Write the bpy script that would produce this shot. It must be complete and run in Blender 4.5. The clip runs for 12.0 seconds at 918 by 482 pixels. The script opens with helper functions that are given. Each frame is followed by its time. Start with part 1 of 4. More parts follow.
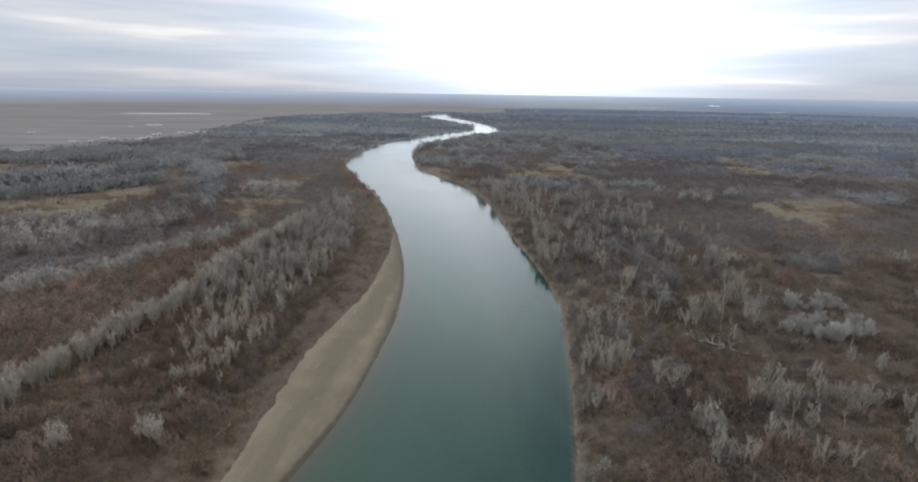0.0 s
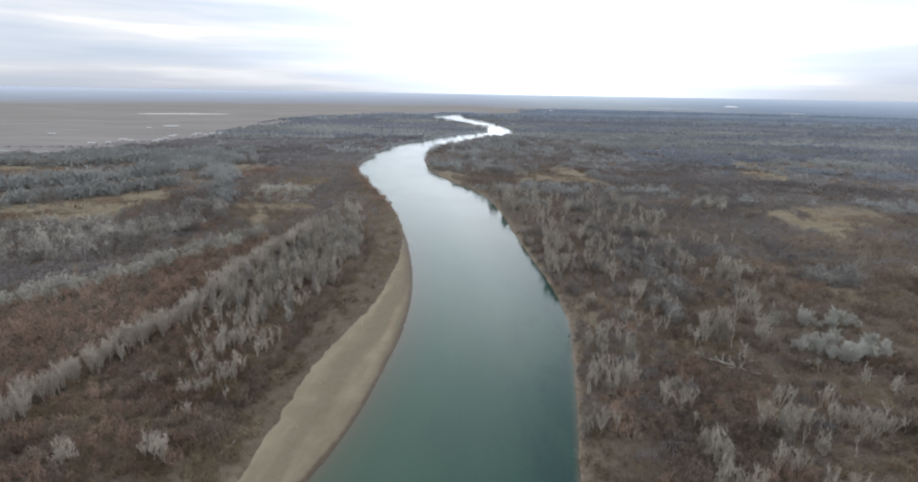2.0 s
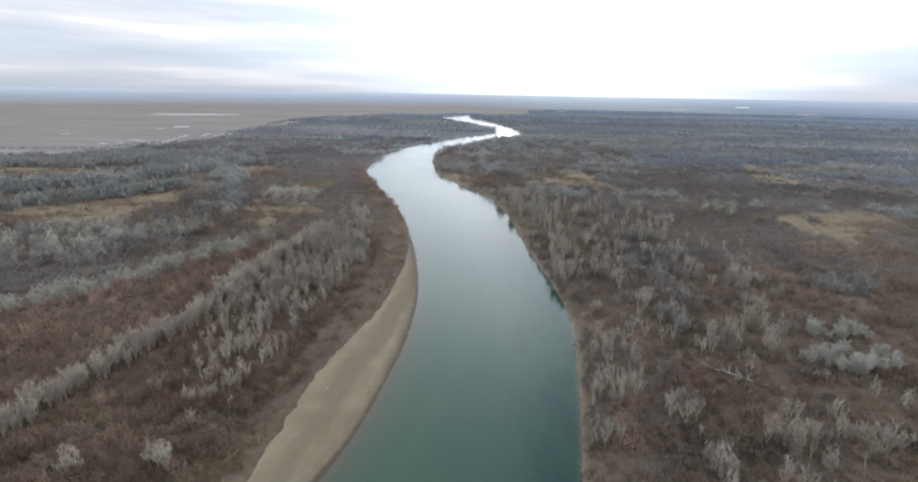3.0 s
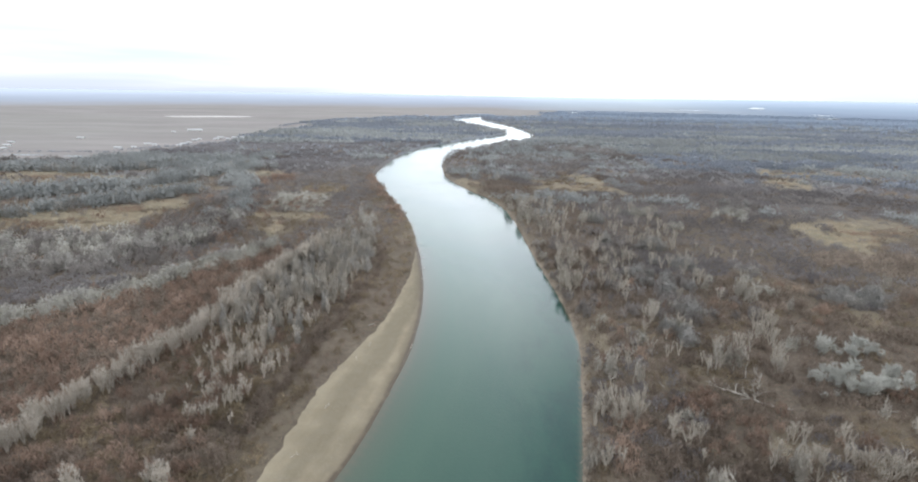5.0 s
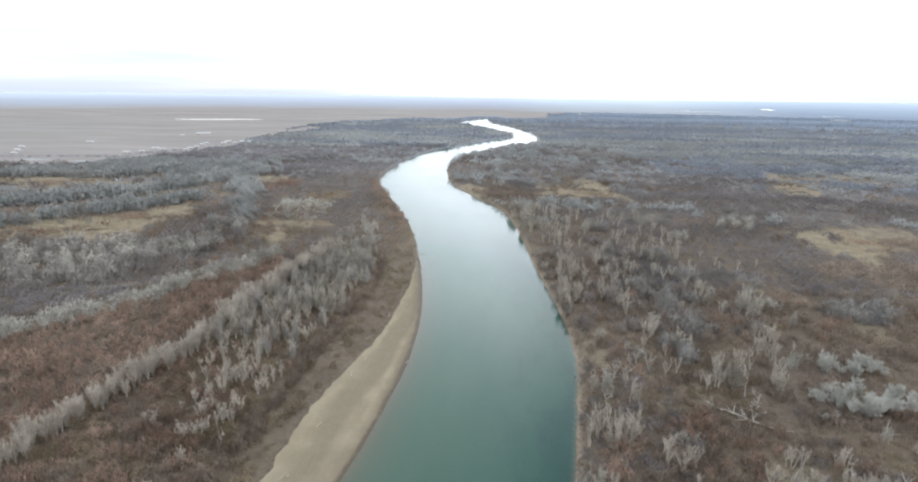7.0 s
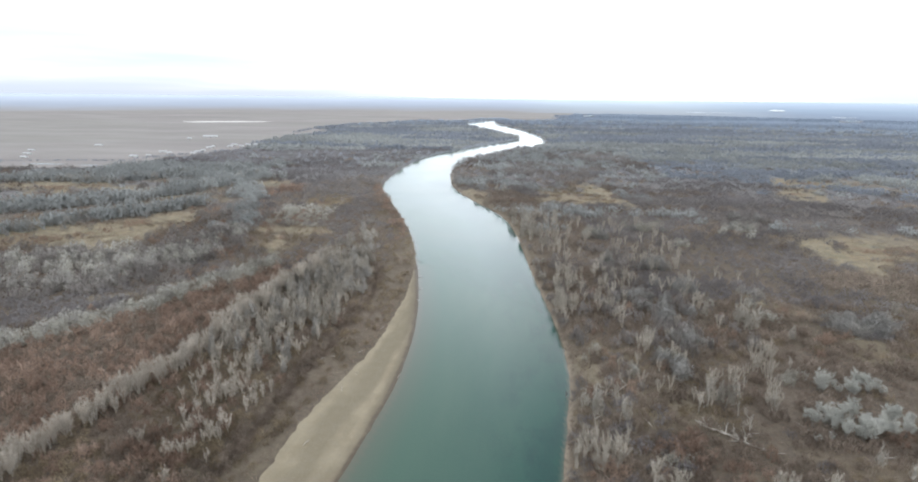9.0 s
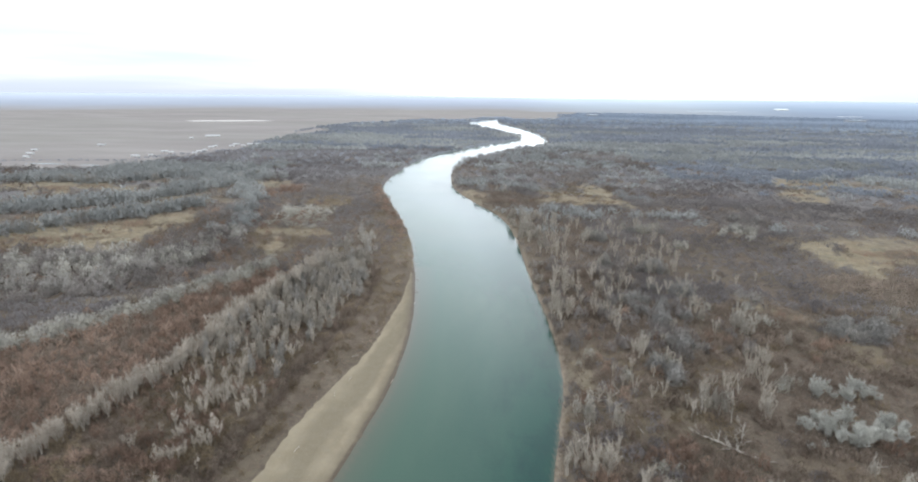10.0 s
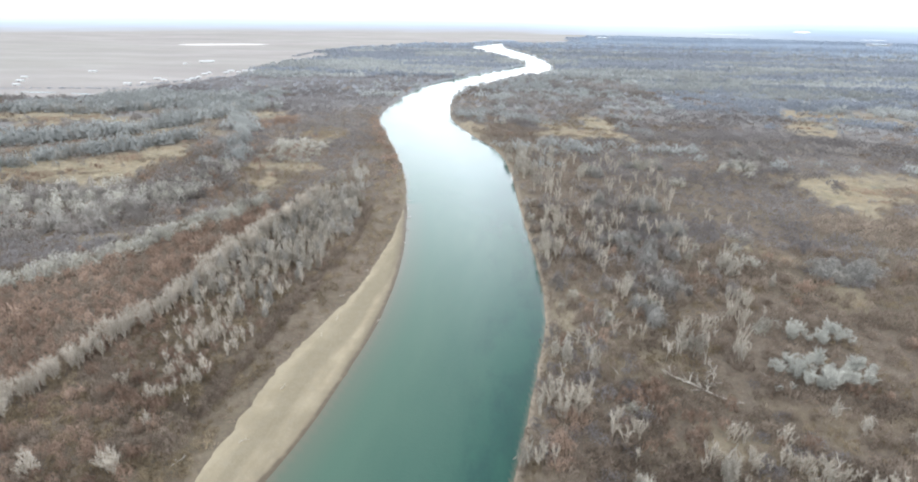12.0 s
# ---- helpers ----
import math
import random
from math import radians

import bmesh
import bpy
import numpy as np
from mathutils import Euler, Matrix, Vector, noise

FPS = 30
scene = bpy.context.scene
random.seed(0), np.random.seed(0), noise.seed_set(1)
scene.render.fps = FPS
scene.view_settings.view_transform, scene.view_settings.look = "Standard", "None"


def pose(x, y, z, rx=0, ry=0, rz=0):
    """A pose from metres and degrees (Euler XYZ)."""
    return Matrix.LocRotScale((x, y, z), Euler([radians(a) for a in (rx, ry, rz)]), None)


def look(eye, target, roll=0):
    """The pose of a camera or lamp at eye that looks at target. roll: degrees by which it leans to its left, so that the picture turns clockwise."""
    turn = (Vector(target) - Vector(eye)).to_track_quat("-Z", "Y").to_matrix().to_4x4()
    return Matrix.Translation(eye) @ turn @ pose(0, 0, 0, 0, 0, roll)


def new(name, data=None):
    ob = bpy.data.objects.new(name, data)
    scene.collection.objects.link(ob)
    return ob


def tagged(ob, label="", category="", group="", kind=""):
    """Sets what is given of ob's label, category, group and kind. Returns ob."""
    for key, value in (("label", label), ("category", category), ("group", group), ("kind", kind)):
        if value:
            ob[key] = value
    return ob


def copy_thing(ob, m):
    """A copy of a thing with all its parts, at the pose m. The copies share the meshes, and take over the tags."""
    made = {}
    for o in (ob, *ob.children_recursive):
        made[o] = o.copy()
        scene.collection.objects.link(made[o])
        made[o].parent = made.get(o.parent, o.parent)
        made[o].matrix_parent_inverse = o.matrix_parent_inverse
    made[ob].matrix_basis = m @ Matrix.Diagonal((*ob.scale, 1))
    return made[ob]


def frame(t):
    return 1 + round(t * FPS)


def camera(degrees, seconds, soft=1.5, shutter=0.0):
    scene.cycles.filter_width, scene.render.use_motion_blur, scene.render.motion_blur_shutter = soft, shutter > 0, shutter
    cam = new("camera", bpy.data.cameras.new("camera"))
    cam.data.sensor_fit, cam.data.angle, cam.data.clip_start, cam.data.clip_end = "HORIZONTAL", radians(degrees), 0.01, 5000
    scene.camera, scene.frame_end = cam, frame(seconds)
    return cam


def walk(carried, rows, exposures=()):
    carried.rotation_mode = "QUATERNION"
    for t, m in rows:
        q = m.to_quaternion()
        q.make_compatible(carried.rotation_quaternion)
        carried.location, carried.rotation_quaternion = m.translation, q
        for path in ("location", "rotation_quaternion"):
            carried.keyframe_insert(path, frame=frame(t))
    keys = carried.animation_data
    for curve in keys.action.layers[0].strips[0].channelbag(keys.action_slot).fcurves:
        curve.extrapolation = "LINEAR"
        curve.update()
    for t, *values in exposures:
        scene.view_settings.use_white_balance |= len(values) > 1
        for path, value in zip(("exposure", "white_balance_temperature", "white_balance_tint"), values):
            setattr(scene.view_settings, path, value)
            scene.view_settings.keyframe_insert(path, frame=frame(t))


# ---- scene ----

# ---------------------------------------------------------------- camera
LENS = 81.3
cam = camera(LENS, 12.0, soft=2.0)


def gaze(x, y, z, tilt, lean, yaw):
    """A camera pose with its roll about the line of sight."""
    return pose(x, y, z, tilt, 0, yaw) @ pose(0, 0, 0, 0, 0, lean)


PATH = [
    (0.0, gaze(0.00, -0.00, 82.50, 74.701, 0.91, 0.000)),
    (0.5, gaze(0.60, 0.55, 83.78, 74.656, 0.95, 0.298)),
    (1.0, gaze(1.09, 1.08, 85.07, 74.623, 1.01, 0.653)),
    (1.5, gaze(1.53, 1.64, 86.29, 74.615, 1.01, 1.107)),
    (2.0, gaze(2.06, 2.16, 87.49, 74.623, 0.99, 1.470)),
    (2.5, gaze(2.67, 2.76, 88.72, 74.591, 1.03, 1.843)),
    (3.0, gaze(3.27, 3.35, 89.98, 74.630, 1.03, 2.406)),
    (5.0, gaze(6.12, 5.96, 94.81, 74.660, 0.93, 3.655)),
    (5.5, gaze(7.07, 6.71, 95.98, 74.648, 0.92, 3.896)),
    (6.0, gaze(8.15, 7.53, 97.15, 74.697, 0.88, 4.125)),
    (6.5, gaze(9.25, 8.33, 98.35, 74.731, 0.84, 4.331)),
    (7.0, gaze(10.54, 9.11, 99.58, 74.760, 0.80, 4.576)),
    (9.0, gaze(16.64, 12.28, 104.52, 74.816, 0.67, 5.464)),
    (9.5, gaze(18.37, 13.06, 105.73, 74.780, 0.69, 5.645)),
    (10.0, gaze(20.24, 13.79, 106.85, 74.661, 0.67, 5.814)),
    (10.5, gaze(22.03, 14.59, 108.10, 73.148, 0.66, 5.949)),
    (11.0, gaze(23.92, 15.49, 109.52, 71.374, 0.70, 6.033)),
    (11.5, gaze(25.85, 16.28, 110.74, 69.385, 0.74, 6.172)),
    (12.0, gaze(27.89, 17.25, 111.95, 67.030, 0.74, 6.265)),
]
EXPOSURES = [(0.0, -0.92, 6500, 12.5), (0.5, -0.81, 6500, 12.5), (1.5, -0.66, 6500, 12.5), (2.2, -0.6, 6500, 12.5), (3.0, -0.59, 6500, 12.5), (5.0, -0.07, 6500, 11.5), (7.0, -0.04, 6500, 11.2), (9.0, -0.06, 6500, 10.9), (10.0, -0.06, 6500, 10.8), (10.5, -0.02, 6500, 10.7), (11.0, 0.07, 6500, 10.6), (11.5, 0.26, 6500, 10.6), (12.0, 0.51, 6500, 10.5)]
walk(cam, PATH, EXPOSURES)

# ---------------------------------------------------------------- world and light
SUN_EL, SUN_AZ = radians(42), radians(13)
GLOW_EL, GLOW_AZ = radians(13), radians(9)


def build_world():
    w = bpy.data.worlds.new("overcast_sky")
    scene.world = w
    w.use_nodes = True
    nt = w.node_tree
    nt.nodes.clear()
    N, L = nt.nodes.new, nt.links.new
    out, bg = N("ShaderNodeOutputWorld"), N("ShaderNodeBackground")
    sky = N("ShaderNodeTexSky")
    sky.sky_type, sky.sun_disc = "NISHITA", False
    sky.sun_elevation, sky.sun_rotation = SUN_EL, SUN_AZ
    sky.air_density, sky.dust_density = 1.0, 2.0
    tc = N("ShaderNodeTexCoord")
    sep = N("ShaderNodeSeparateXYZ")
    L(tc.outputs["Generated"], sep.inputs[0])

    def m(op, a, b=None, clamp=False):
        n = N("ShaderNodeMath")
        n.operation, n.use_clamp = op, clamp
        for i, v in enumerate((a, b)):
            if v is None:
                continue
            if isinstance(v, (int, float)):
                n.inputs[i].default_value = v
            else:
                L(v, n.inputs[i])
        return n.outputs[0]

    def mixed(fac, a, b):
        n = N("ShaderNodeMix")
        n.data_type = "RGBA"
        for key, v in (("Factor", fac), ("A", a), ("B", b)):
            if isinstance(v, (int, float)):
                n.inputs[key].default_value = v
            elif isinstance(v, tuple):
                n.inputs[key].default_value = (*v, 1)
            else:
                L(v, n.inputs[key])
        return n.outputs["Result"]

    def cloud(x, y, scale, detail, rough):
        comb, n = N("ShaderNodeCombineXYZ"), N("ShaderNodeTexNoise")
        L(x, comb.inputs[0])
        L(y, comb.inputs[1])
        n.inputs["Scale"].default_value, n.inputs["Detail"].default_value, n.inputs["Roughness"].default_value = scale, detail, rough
        L(comb.outputs[0], n.inputs["Vector"])
        return n.outputs[0]

    def ramped(fac, *stops):
        r = N("ShaderNodeValToRGB")
        el = r.color_ramp.elements
        while len(el) < len(stops):
            el.new(0.5)
        for e, (p, c) in zip(el, stops):
            e.position, e.color = p, (*c, 1)
        L(fac, r.inputs[0])
        return r.outputs[0]

    up = m("MAXIMUM", sep.outputs[2], 0.0)
    side = m("ARCTAN2", sep.outputs[0], sep.outputs[1])
    # cloud deck overhead, laid out on a plane; long flat banks of cloud towards the horizon
    h = m("ADD", up, 0.07)
    deck = cloud(m("DIVIDE", sep.outputs[0], h), m("DIVIDE", sep.outputs[1], h), 0.42, 5, 0.5)
    banks = cloud(m("MULTIPLY", side, 1.7), m("MULTIPLY", up, 22.0), 1.25, 4, 0.5)
    low = m("SUBTRACT", 1.0, m("DIVIDE", up, 0.3), True)
    fac = m("ADD", m("MULTIPLY", deck, m("SUBTRACT", 1.0, low)), m("MULTIPLY", banks, low))
    tone = ramped(fac, (0.36, (0.74, 0.86, 1.01)), (0.48, (0.87, 0.98, 1.11)), (0.56, (1.06, 1.12, 1.18)), (0.64, (1.45, 1.46, 1.46)))
    # the cloud is thinner and brighter round the hidden sun
    dot = N("ShaderNodeVectorMath")
    dot.operation = "DOT_PRODUCT"
    nrm = N("ShaderNodeVectorMath")
    nrm.operation = "NORMALIZE"
    L(tc.outputs["Generated"], nrm.inputs[0])
    L(nrm.outputs[0], dot.inputs[0])
    dot.inputs[1].default_value = (math.sin(GLOW_AZ) * math.cos(GLOW_EL), math.cos(GLOW_AZ) * math.cos(GLOW_EL), math.sin(GLOW_EL))
    facing = m("MAXIMUM", dot.outputs["Value"], 0.0)
    glow = m("POWER", facing, 15.0)
    # slanting beams under the bright opening
    fan = m("DIVIDE", m("SUBTRACT", side, SUN_AZ), m("SUBTRACT", 0.5, up))
    beams = cloud(m("MULTIPLY", fan, 10.0), up, 1.0, 3, 0.6)
    beam = m("MULTIPLY", m("MULTIPLY", m("SUBTRACT", beams, 0.5), 0.8), m("POWER", facing, 40.0))
    # an overcast sky is brightest overhead
    bright = m("ADD", m("ADD", m("ADD", m("MULTIPLY", glow, 2.1), 1.26), m("MULTIPLY", up, 0.35)), beam)
    cl = N("ShaderNodeVectorMath")
    cl.operation = "SCALE"
    L(tone, cl.inputs[0])
    L(bright, cl.inputs["Scale"])
    sc = N("ShaderNodeVectorMath")
    sc.operation = "SCALE"
    L(sky.outputs[0], sc.inputs[0])
    sc.inputs["Scale"].default_value = 0.10
    result = mixed(0.90, sc.outputs[0], cl.outputs[0])
    # pale mist along the horizon
    mist = m("MULTIPLY", m("SUBTRACT", 1.0, m("DIVIDE", up, 0.05), True), m("SUBTRACT", 0.92, m("MULTIPLY", glow, 1.1), True))
    result = mixed(mist, result, (0.78, 0.87, 1.0))
    L(result, bg.inputs[0])
    bg.inputs[1].default_value = 1.0
    L(bg.outputs[0], out.inputs[0])


build_world()
sun_data = bpy.data.lights.new("sun", "SUN")
sun_data.energy, sun_data.angle, sun_data.color = 0.5, radians(80), (1.0, 0.975, 0.945)
sun = new("sun", sun_data)
sun.matrix_world = look((0, 0, 300), (-math.sin(SUN_AZ) * math.cos(SUN_EL), -math.cos(SUN_AZ) * math.cos(SUN_EL), 300 - math.sin(SUN_EL)))


# ---------------------------------------------------------------- materials
class Mat:
    """A small wrapper that builds a node material step by step."""

    def __init__(self, name, rough=0.9, spec=0.2):
        self.m = bpy.data.materials.new(name)
        self.m.use_nodes = True
        self.t = self.m.node_tree
        self.b = self.t.nodes["Principled BSDF"]
        self.b.inputs["Roughness"].default_value = rough
        self.b.inputs["Specular IOR Level"].default_value = spec
        self.co = self.n("ShaderNodeTexCoord").outputs["Object"]

    def n(self, kind):
        return self.t.nodes.new(kind)

    def link(self, a, b):
        self.t.links.new(a, b)

    def noise(self, scale, detail=4.0, rough=0.55, stretch=None, world=False):
        n = self.n("ShaderNodeTexNoise")
        n.inputs["Scale"].default_value, n.inputs["Detail"].default_value, n.inputs["Roughness"].default_value = scale, detail, rough
        src = self.n("ShaderNodeNewGeometry").outputs["Position"] if world else self.co
        if stretch:
            mp = self.n("ShaderNodeMapping")
            mp.inputs["Scale"].default_value = stretch[:3]
            mp.inputs["Rotation"].default_value = (0, 0, stretch[3] if len(stretch) > 3 else 0)
            self.link(src, mp.inputs[0])
            src = mp.outputs[0]
        self.link(src, n.inputs["Vector"])
        return n.outputs[0]

    def ramp(self, fac, *stops):
        r = self.n("ShaderNodeValToRGB")
        el = r.color_ramp.elements
        while len(el) < len(stops):
            el.new(0.5)
        for e, (p, c) in zip(el, stops):
            e.position, e.color = p, (*c, 1) if len(c) == 3 else c
        self.link(fac, r.inputs[0])
        return r.outputs[0]

    def mix(self, fac, a, b, kind="MIX"):
        x = self.n("ShaderNodeMix")
        x.data_type, x.blend_type = "RGBA", kind
        for key, v in (("Factor", fac), ("A", a), ("B", b)):
            if isinstance(v, (int, float)):
                x.inputs[key].default_value = v
            elif isinstance(v, tuple):
                x.inputs[key].default_value = (*v, 1)
            else:
                self.link(v, x.inputs[key])
        return x.outputs["Result"]

    def math(self, op, a, b=0.0, clamp=False):
        x = self.n("ShaderNodeMath")
        x.operation, x.use_clamp = op, clamp
        for i, v in enumerate((a, b)):
            if isinstance(v, (int, float)):
                x.inputs[i].default_value = v
            else:
                self.link(v, x.inputs[i])
        return x.outputs[0]

    def attr(self, name):
        a = self.n("ShaderNodeAttribute")
        a.attribute_name = name
        return a.outputs["Fac"]

    def island(self):
        return self.n("ShaderNodeNewGeometry").outputs["Random Per Island"]

    def object_random(self):
        return self.n("ShaderNodeObjectInfo").outputs["Random"]

    def bump(self, height, strength, distance):
        b = self.n("ShaderNodeBump")
        b.inputs["Strength"].default_value, b.inputs["Distance"].default_value = strength, distance
        self.link(height, b.inputs["Height"])
        self.link(b.outputs[0], self.b.inputs["Normal"])

    def colour(self, c):
        if isinstance(c, tuple):
            self.b.inputs["Base Color"].default_value = (*c, 1)
        else:
            self.link(c, self.b.inputs["Base Color"])
        return self


def mat_ground():
    k = Mat("leaf_litter_ground", 0.95, 0.1)
    soil = k.ramp(k.noise(0.09, 8, 0.65), (0.28, (0.114, 0.088, 0.066)), (0.5, (0.158, 0.127, 0.095)), (0.72, (0.207, 0.173, 0.132)))
    soil = k.mix(k.ramp(k.noise(1.3, 5, 0.7), (0.4, (0, 0, 0)), (0.7, (0.6, 0.6, 0.6))), soil, (0.128, 0.103, 0.082))
    soil = k.mix(k.ramp(k.noise(0.018, 3), (0.45, (0, 0, 0)), (0.62, (0.55, 0.55, 0.55))), soil, (0.125, 0.105, 0.071))
    soil = k.mix(k.ramp(k.noise(0.45, 9, 0.75), (0.42, (0.7, 0.7, 0.7)), (0.6, (0, 0, 0))), soil, (0.082, 0.064, 0.053))
    straw = k.ramp(k.noise(0.16, 7, 0.65), (0.3, (0.140, 0.117, 0.083)), (0.5, (0.232, 0.196, 0.139)), (0.72, (0.345, 0.295, 0.210)))
    straw = k.mix(k.ramp(k.noise(0.035, 4, 0.6), (0.48, (0, 0, 0)), (0.64, (0.45, 0.45, 0.45))), straw, (0.228, 0.168, 0.108))
    straw = k.mix(k.ramp(k.noise(0.028, 4, 0.6, (1, 1, 1, 1.1)), (0.54, (0, 0, 0)), (0.68, (0.5, 0.5, 0.5))), straw, (0.185, 0.180, 0.120))
    steppe = k.ramp(k.noise(0.012, 8, 0.6, (0.35, 1, 1)), (0.3, (0.242, 0.219, 0.205)), (0.52, (0.288, 0.262, 0.245)), (0.72, (0.334, 0.308, 0.288)))
    steppe = k.mix(k.ramp(k.noise(0.0035, 5, 0.6, (0.3, 1, 1)), (0.48, (0, 0, 0)), (0.62, (0.6, 0.6, 0.6))), steppe, (0.220, 0.203, 0.193))
    steppe = k.mix(k.ramp(k.noise(0.0021, 4, 0.6, (0.5, 1, 1)), (0.45, (0, 0, 0)), (0.6, (0.35, 0.35, 0.35))), steppe, (0.255, 0.250, 0.217))
    c = k.mix(k.attr("straw"), soil, straw)
    c = k.mix(k.attr("steppe"), c, steppe)
    # far twig litter, blue-grey because haze is put into its colour
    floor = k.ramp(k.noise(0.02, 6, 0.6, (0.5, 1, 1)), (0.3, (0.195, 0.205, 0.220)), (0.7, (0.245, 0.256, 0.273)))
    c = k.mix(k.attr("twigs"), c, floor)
    clay = k.ramp(k.noise(0.5, 6, 0.6), (0.3, (0.165, 0.130, 0.097)), (0.7, (0.32, 0.268, 0.205)))
    c = k.mix(k.attr("clay"), c, clay)
    k.colour(c)
    k.bump(k.noise(1.1, 8, 0.7), 0.7, 0.5)
    return k.m


def mat_sand():
    k = Mat("river_sand", 0.9, 0.15)
    lanes = k.n("ShaderNodeCombineXYZ")
    k.link(k.math("MULTIPLY", k.attr("across"), 1.9), lanes.inputs[0])
    k.link(k.math("MULTIPLY", k.attr("along"), 0.016), lanes.inputs[1])
    flow = k.n("ShaderNodeTexNoise")
    flow.inputs["Scale"].default_value, flow.inputs["Detail"].default_value, flow.inputs["Roughness"].default_value = 1.6, 4, 0.5
    k.link(lanes.outputs[0], flow.inputs["Vector"])
    lane = k.math("ADD", k.attr("across"), k.math("MULTIPLY", k.math("SUBTRACT", flow.outputs[0], 0.5), 0.7))
    bands = k.ramp(lane, (0.04, (0.05,) * 3), (0.30, (0.75,) * 3), (0.54, (0.85,) * 3), (0.70, (0.15,) * 3), (0.78, (0.1,) * 3), (0.95, (0.8,) * 3))
    pale = k.ramp(k.noise(0.12, 5, 0.6), (0.35, (0.246, 0.204, 0.139)), (0.65, (0.310, 0.263, 0.184)))
    c = k.mix(bands, pale, (0.172, 0.144, 0.098))
    c = k.mix(k.ramp(k.noise(0.35, 7, 0.7), (0.45, (0, 0, 0)), (0.72, (0.5, 0.5, 0.5))), c, (0.225, 0.198, 0.150))
    c = k.mix(k.ramp(k.noise(2.6, 3, 0.7), (0.5, (0, 0, 0)), (0.75, (0.3, 0.3, 0.3))), c, (0.40, 0.35, 0.262))
    wet = k.math("MULTIPLY", k.attr("wet"), k.math("ADD", k.noise(0.35, 3), 0.55), True)
    c = k.mix(wet, c, (0.096, 0.075, 0.052))
    k.colour(c)
    k.link(k.math("SUBTRACT", 0.92, k.math("MULTIPLY", wet, 0.35)), k.b.inputs["Roughness"])
    k.bump(k.noise(0.8, 6, 0.65), 0.5, 0.2)
    return k.m


def mat_water():
    k = Mat("silty_green_river_water", 0.06, 0.46)
    k.b.inputs["IOR"].default_value = 1.33
    c = k.ramp(k.noise(0.012, 4, 0.5, (1.6, 0.5, 1)), (0.35, (0.007, 0.049, 0.037)), (0.65, (0.014, 0.065, 0.048)))
    deep = k.attr("deep")
    # deep channel towards the right bank, darkened also for the bank's reflection
    channel = k.ramp(k.math("ADD", k.attr("channel"), k.math("MULTIPLY", k.math("SUBTRACT", k.noise(0.03, 4, 0.6, (1.5, 0.5, 1)), 0.5), 0.5)), (0.25, (0, 0, 0)), (0.95, (1, 1, 1)))
    c = k.mix(channel, (0.045, 0.092, 0.064), c)
    # dark reflections off the right bank, painted into the water as blotches
    reflection_blotches = k.ramp(k.noise(0.045, 5, 0.65, (1.3, 0.6, 1)), (0.46, (0, 0, 0)), (0.66, (0.6, 0.6, 0.6)))
    reflection_blotches = k.math("MULTIPLY", reflection_blotches, k.ramp(k.attr("channel"), (0.55, (0, 0, 0)), (0.85, (1, 1, 1))))
    c = k.mix(reflection_blotches, c, (0.003, 0.026, 0.029))
    c = k.mix(deep, (0.098, 0.098, 0.070), c)
    k.colour(c)
    k.link(k.ramp(k.attr("channel"), (0.60, (0.46,) * 3), (0.92, (0.30,) * 3)), k.b.inputs["Specular IOR Level"])
    k.bump(k.noise(0.9, 5, 0.6), 0.3, 0.14)
    k.link(k.ramp(k.noise(0.02, 3), (0.4, (0.08,) * 3), (0.7, (0.15,) * 3)), k.b.inputs["Roughness"])
    return k.m


def mat_twig(name, dark, mid, light, patch=0.05):
    k = Mat(name, 0.85, 0.15)
    own = k.math("ADD", k.math("MULTIPLY", k.attr("tone"), 0.75), k.math("MULTIPLY", k.island(), 0.25))
    c = k.ramp(own, (0.1, dark), (0.5, mid), (0.9, light))
    p = k.noise(patch, 4, 0.6, None, True)
    c = k.mix(k.ramp(p, (0.35, (0.5, 0.5, 0.5)), (0.6, (0, 0, 0))), c, dark)
    c = k.mix(k.ramp(k.noise(patch * 2.3, 2, 0.5, None, True), (0.55, (0, 0, 0)), (0.75, (0.6, 0.6, 0.6))), c, light)
    k.colour(c)
    # fine twigs let light through the crown
    thin, both = k.n("ShaderNodeBsdfTranslucent"), k.n("ShaderNodeMixShader")
    k.link(c, thin.inputs["Color"])
    both.inputs[0].default_value = 0.42
    k.link(k.b.outputs[0], both.inputs[1])
    k.link(thin.outputs[0], both.inputs[2])
    k.link(both.outputs[0], k.t.nodes["Material Output"].inputs["Surface"])
    return k.m


def mat_tree(name, low, high):
    k = Mat(name, 0.8, 0.2)
    c = k.mix(k.object_random(), low, high)
    c = k.mix(k.math("MULTIPLY", k.noise(2.2, 5, 0.7), 0.55), c, tuple(v * 0.45 for v in low))
    k.colour(c)
    k.bump(k.noise(9.0, 3), 0.4, 0.03)
    return k.m


def mat_plain(name, colour, rough=0.7, grain=3.0, spread=0.25, metal=0.0):
    k = Mat(name, rough, 0.3)
    k.b.inputs["Metallic"].default_value = metal
    k.colour(k.ramp(k.noise(grain, 5, 0.6), (0.3, tuple(v * (1 - spread) for v in colour)), (0.7, tuple(min(1, v * (1 + spread)) for v in colour))))
    return k.m


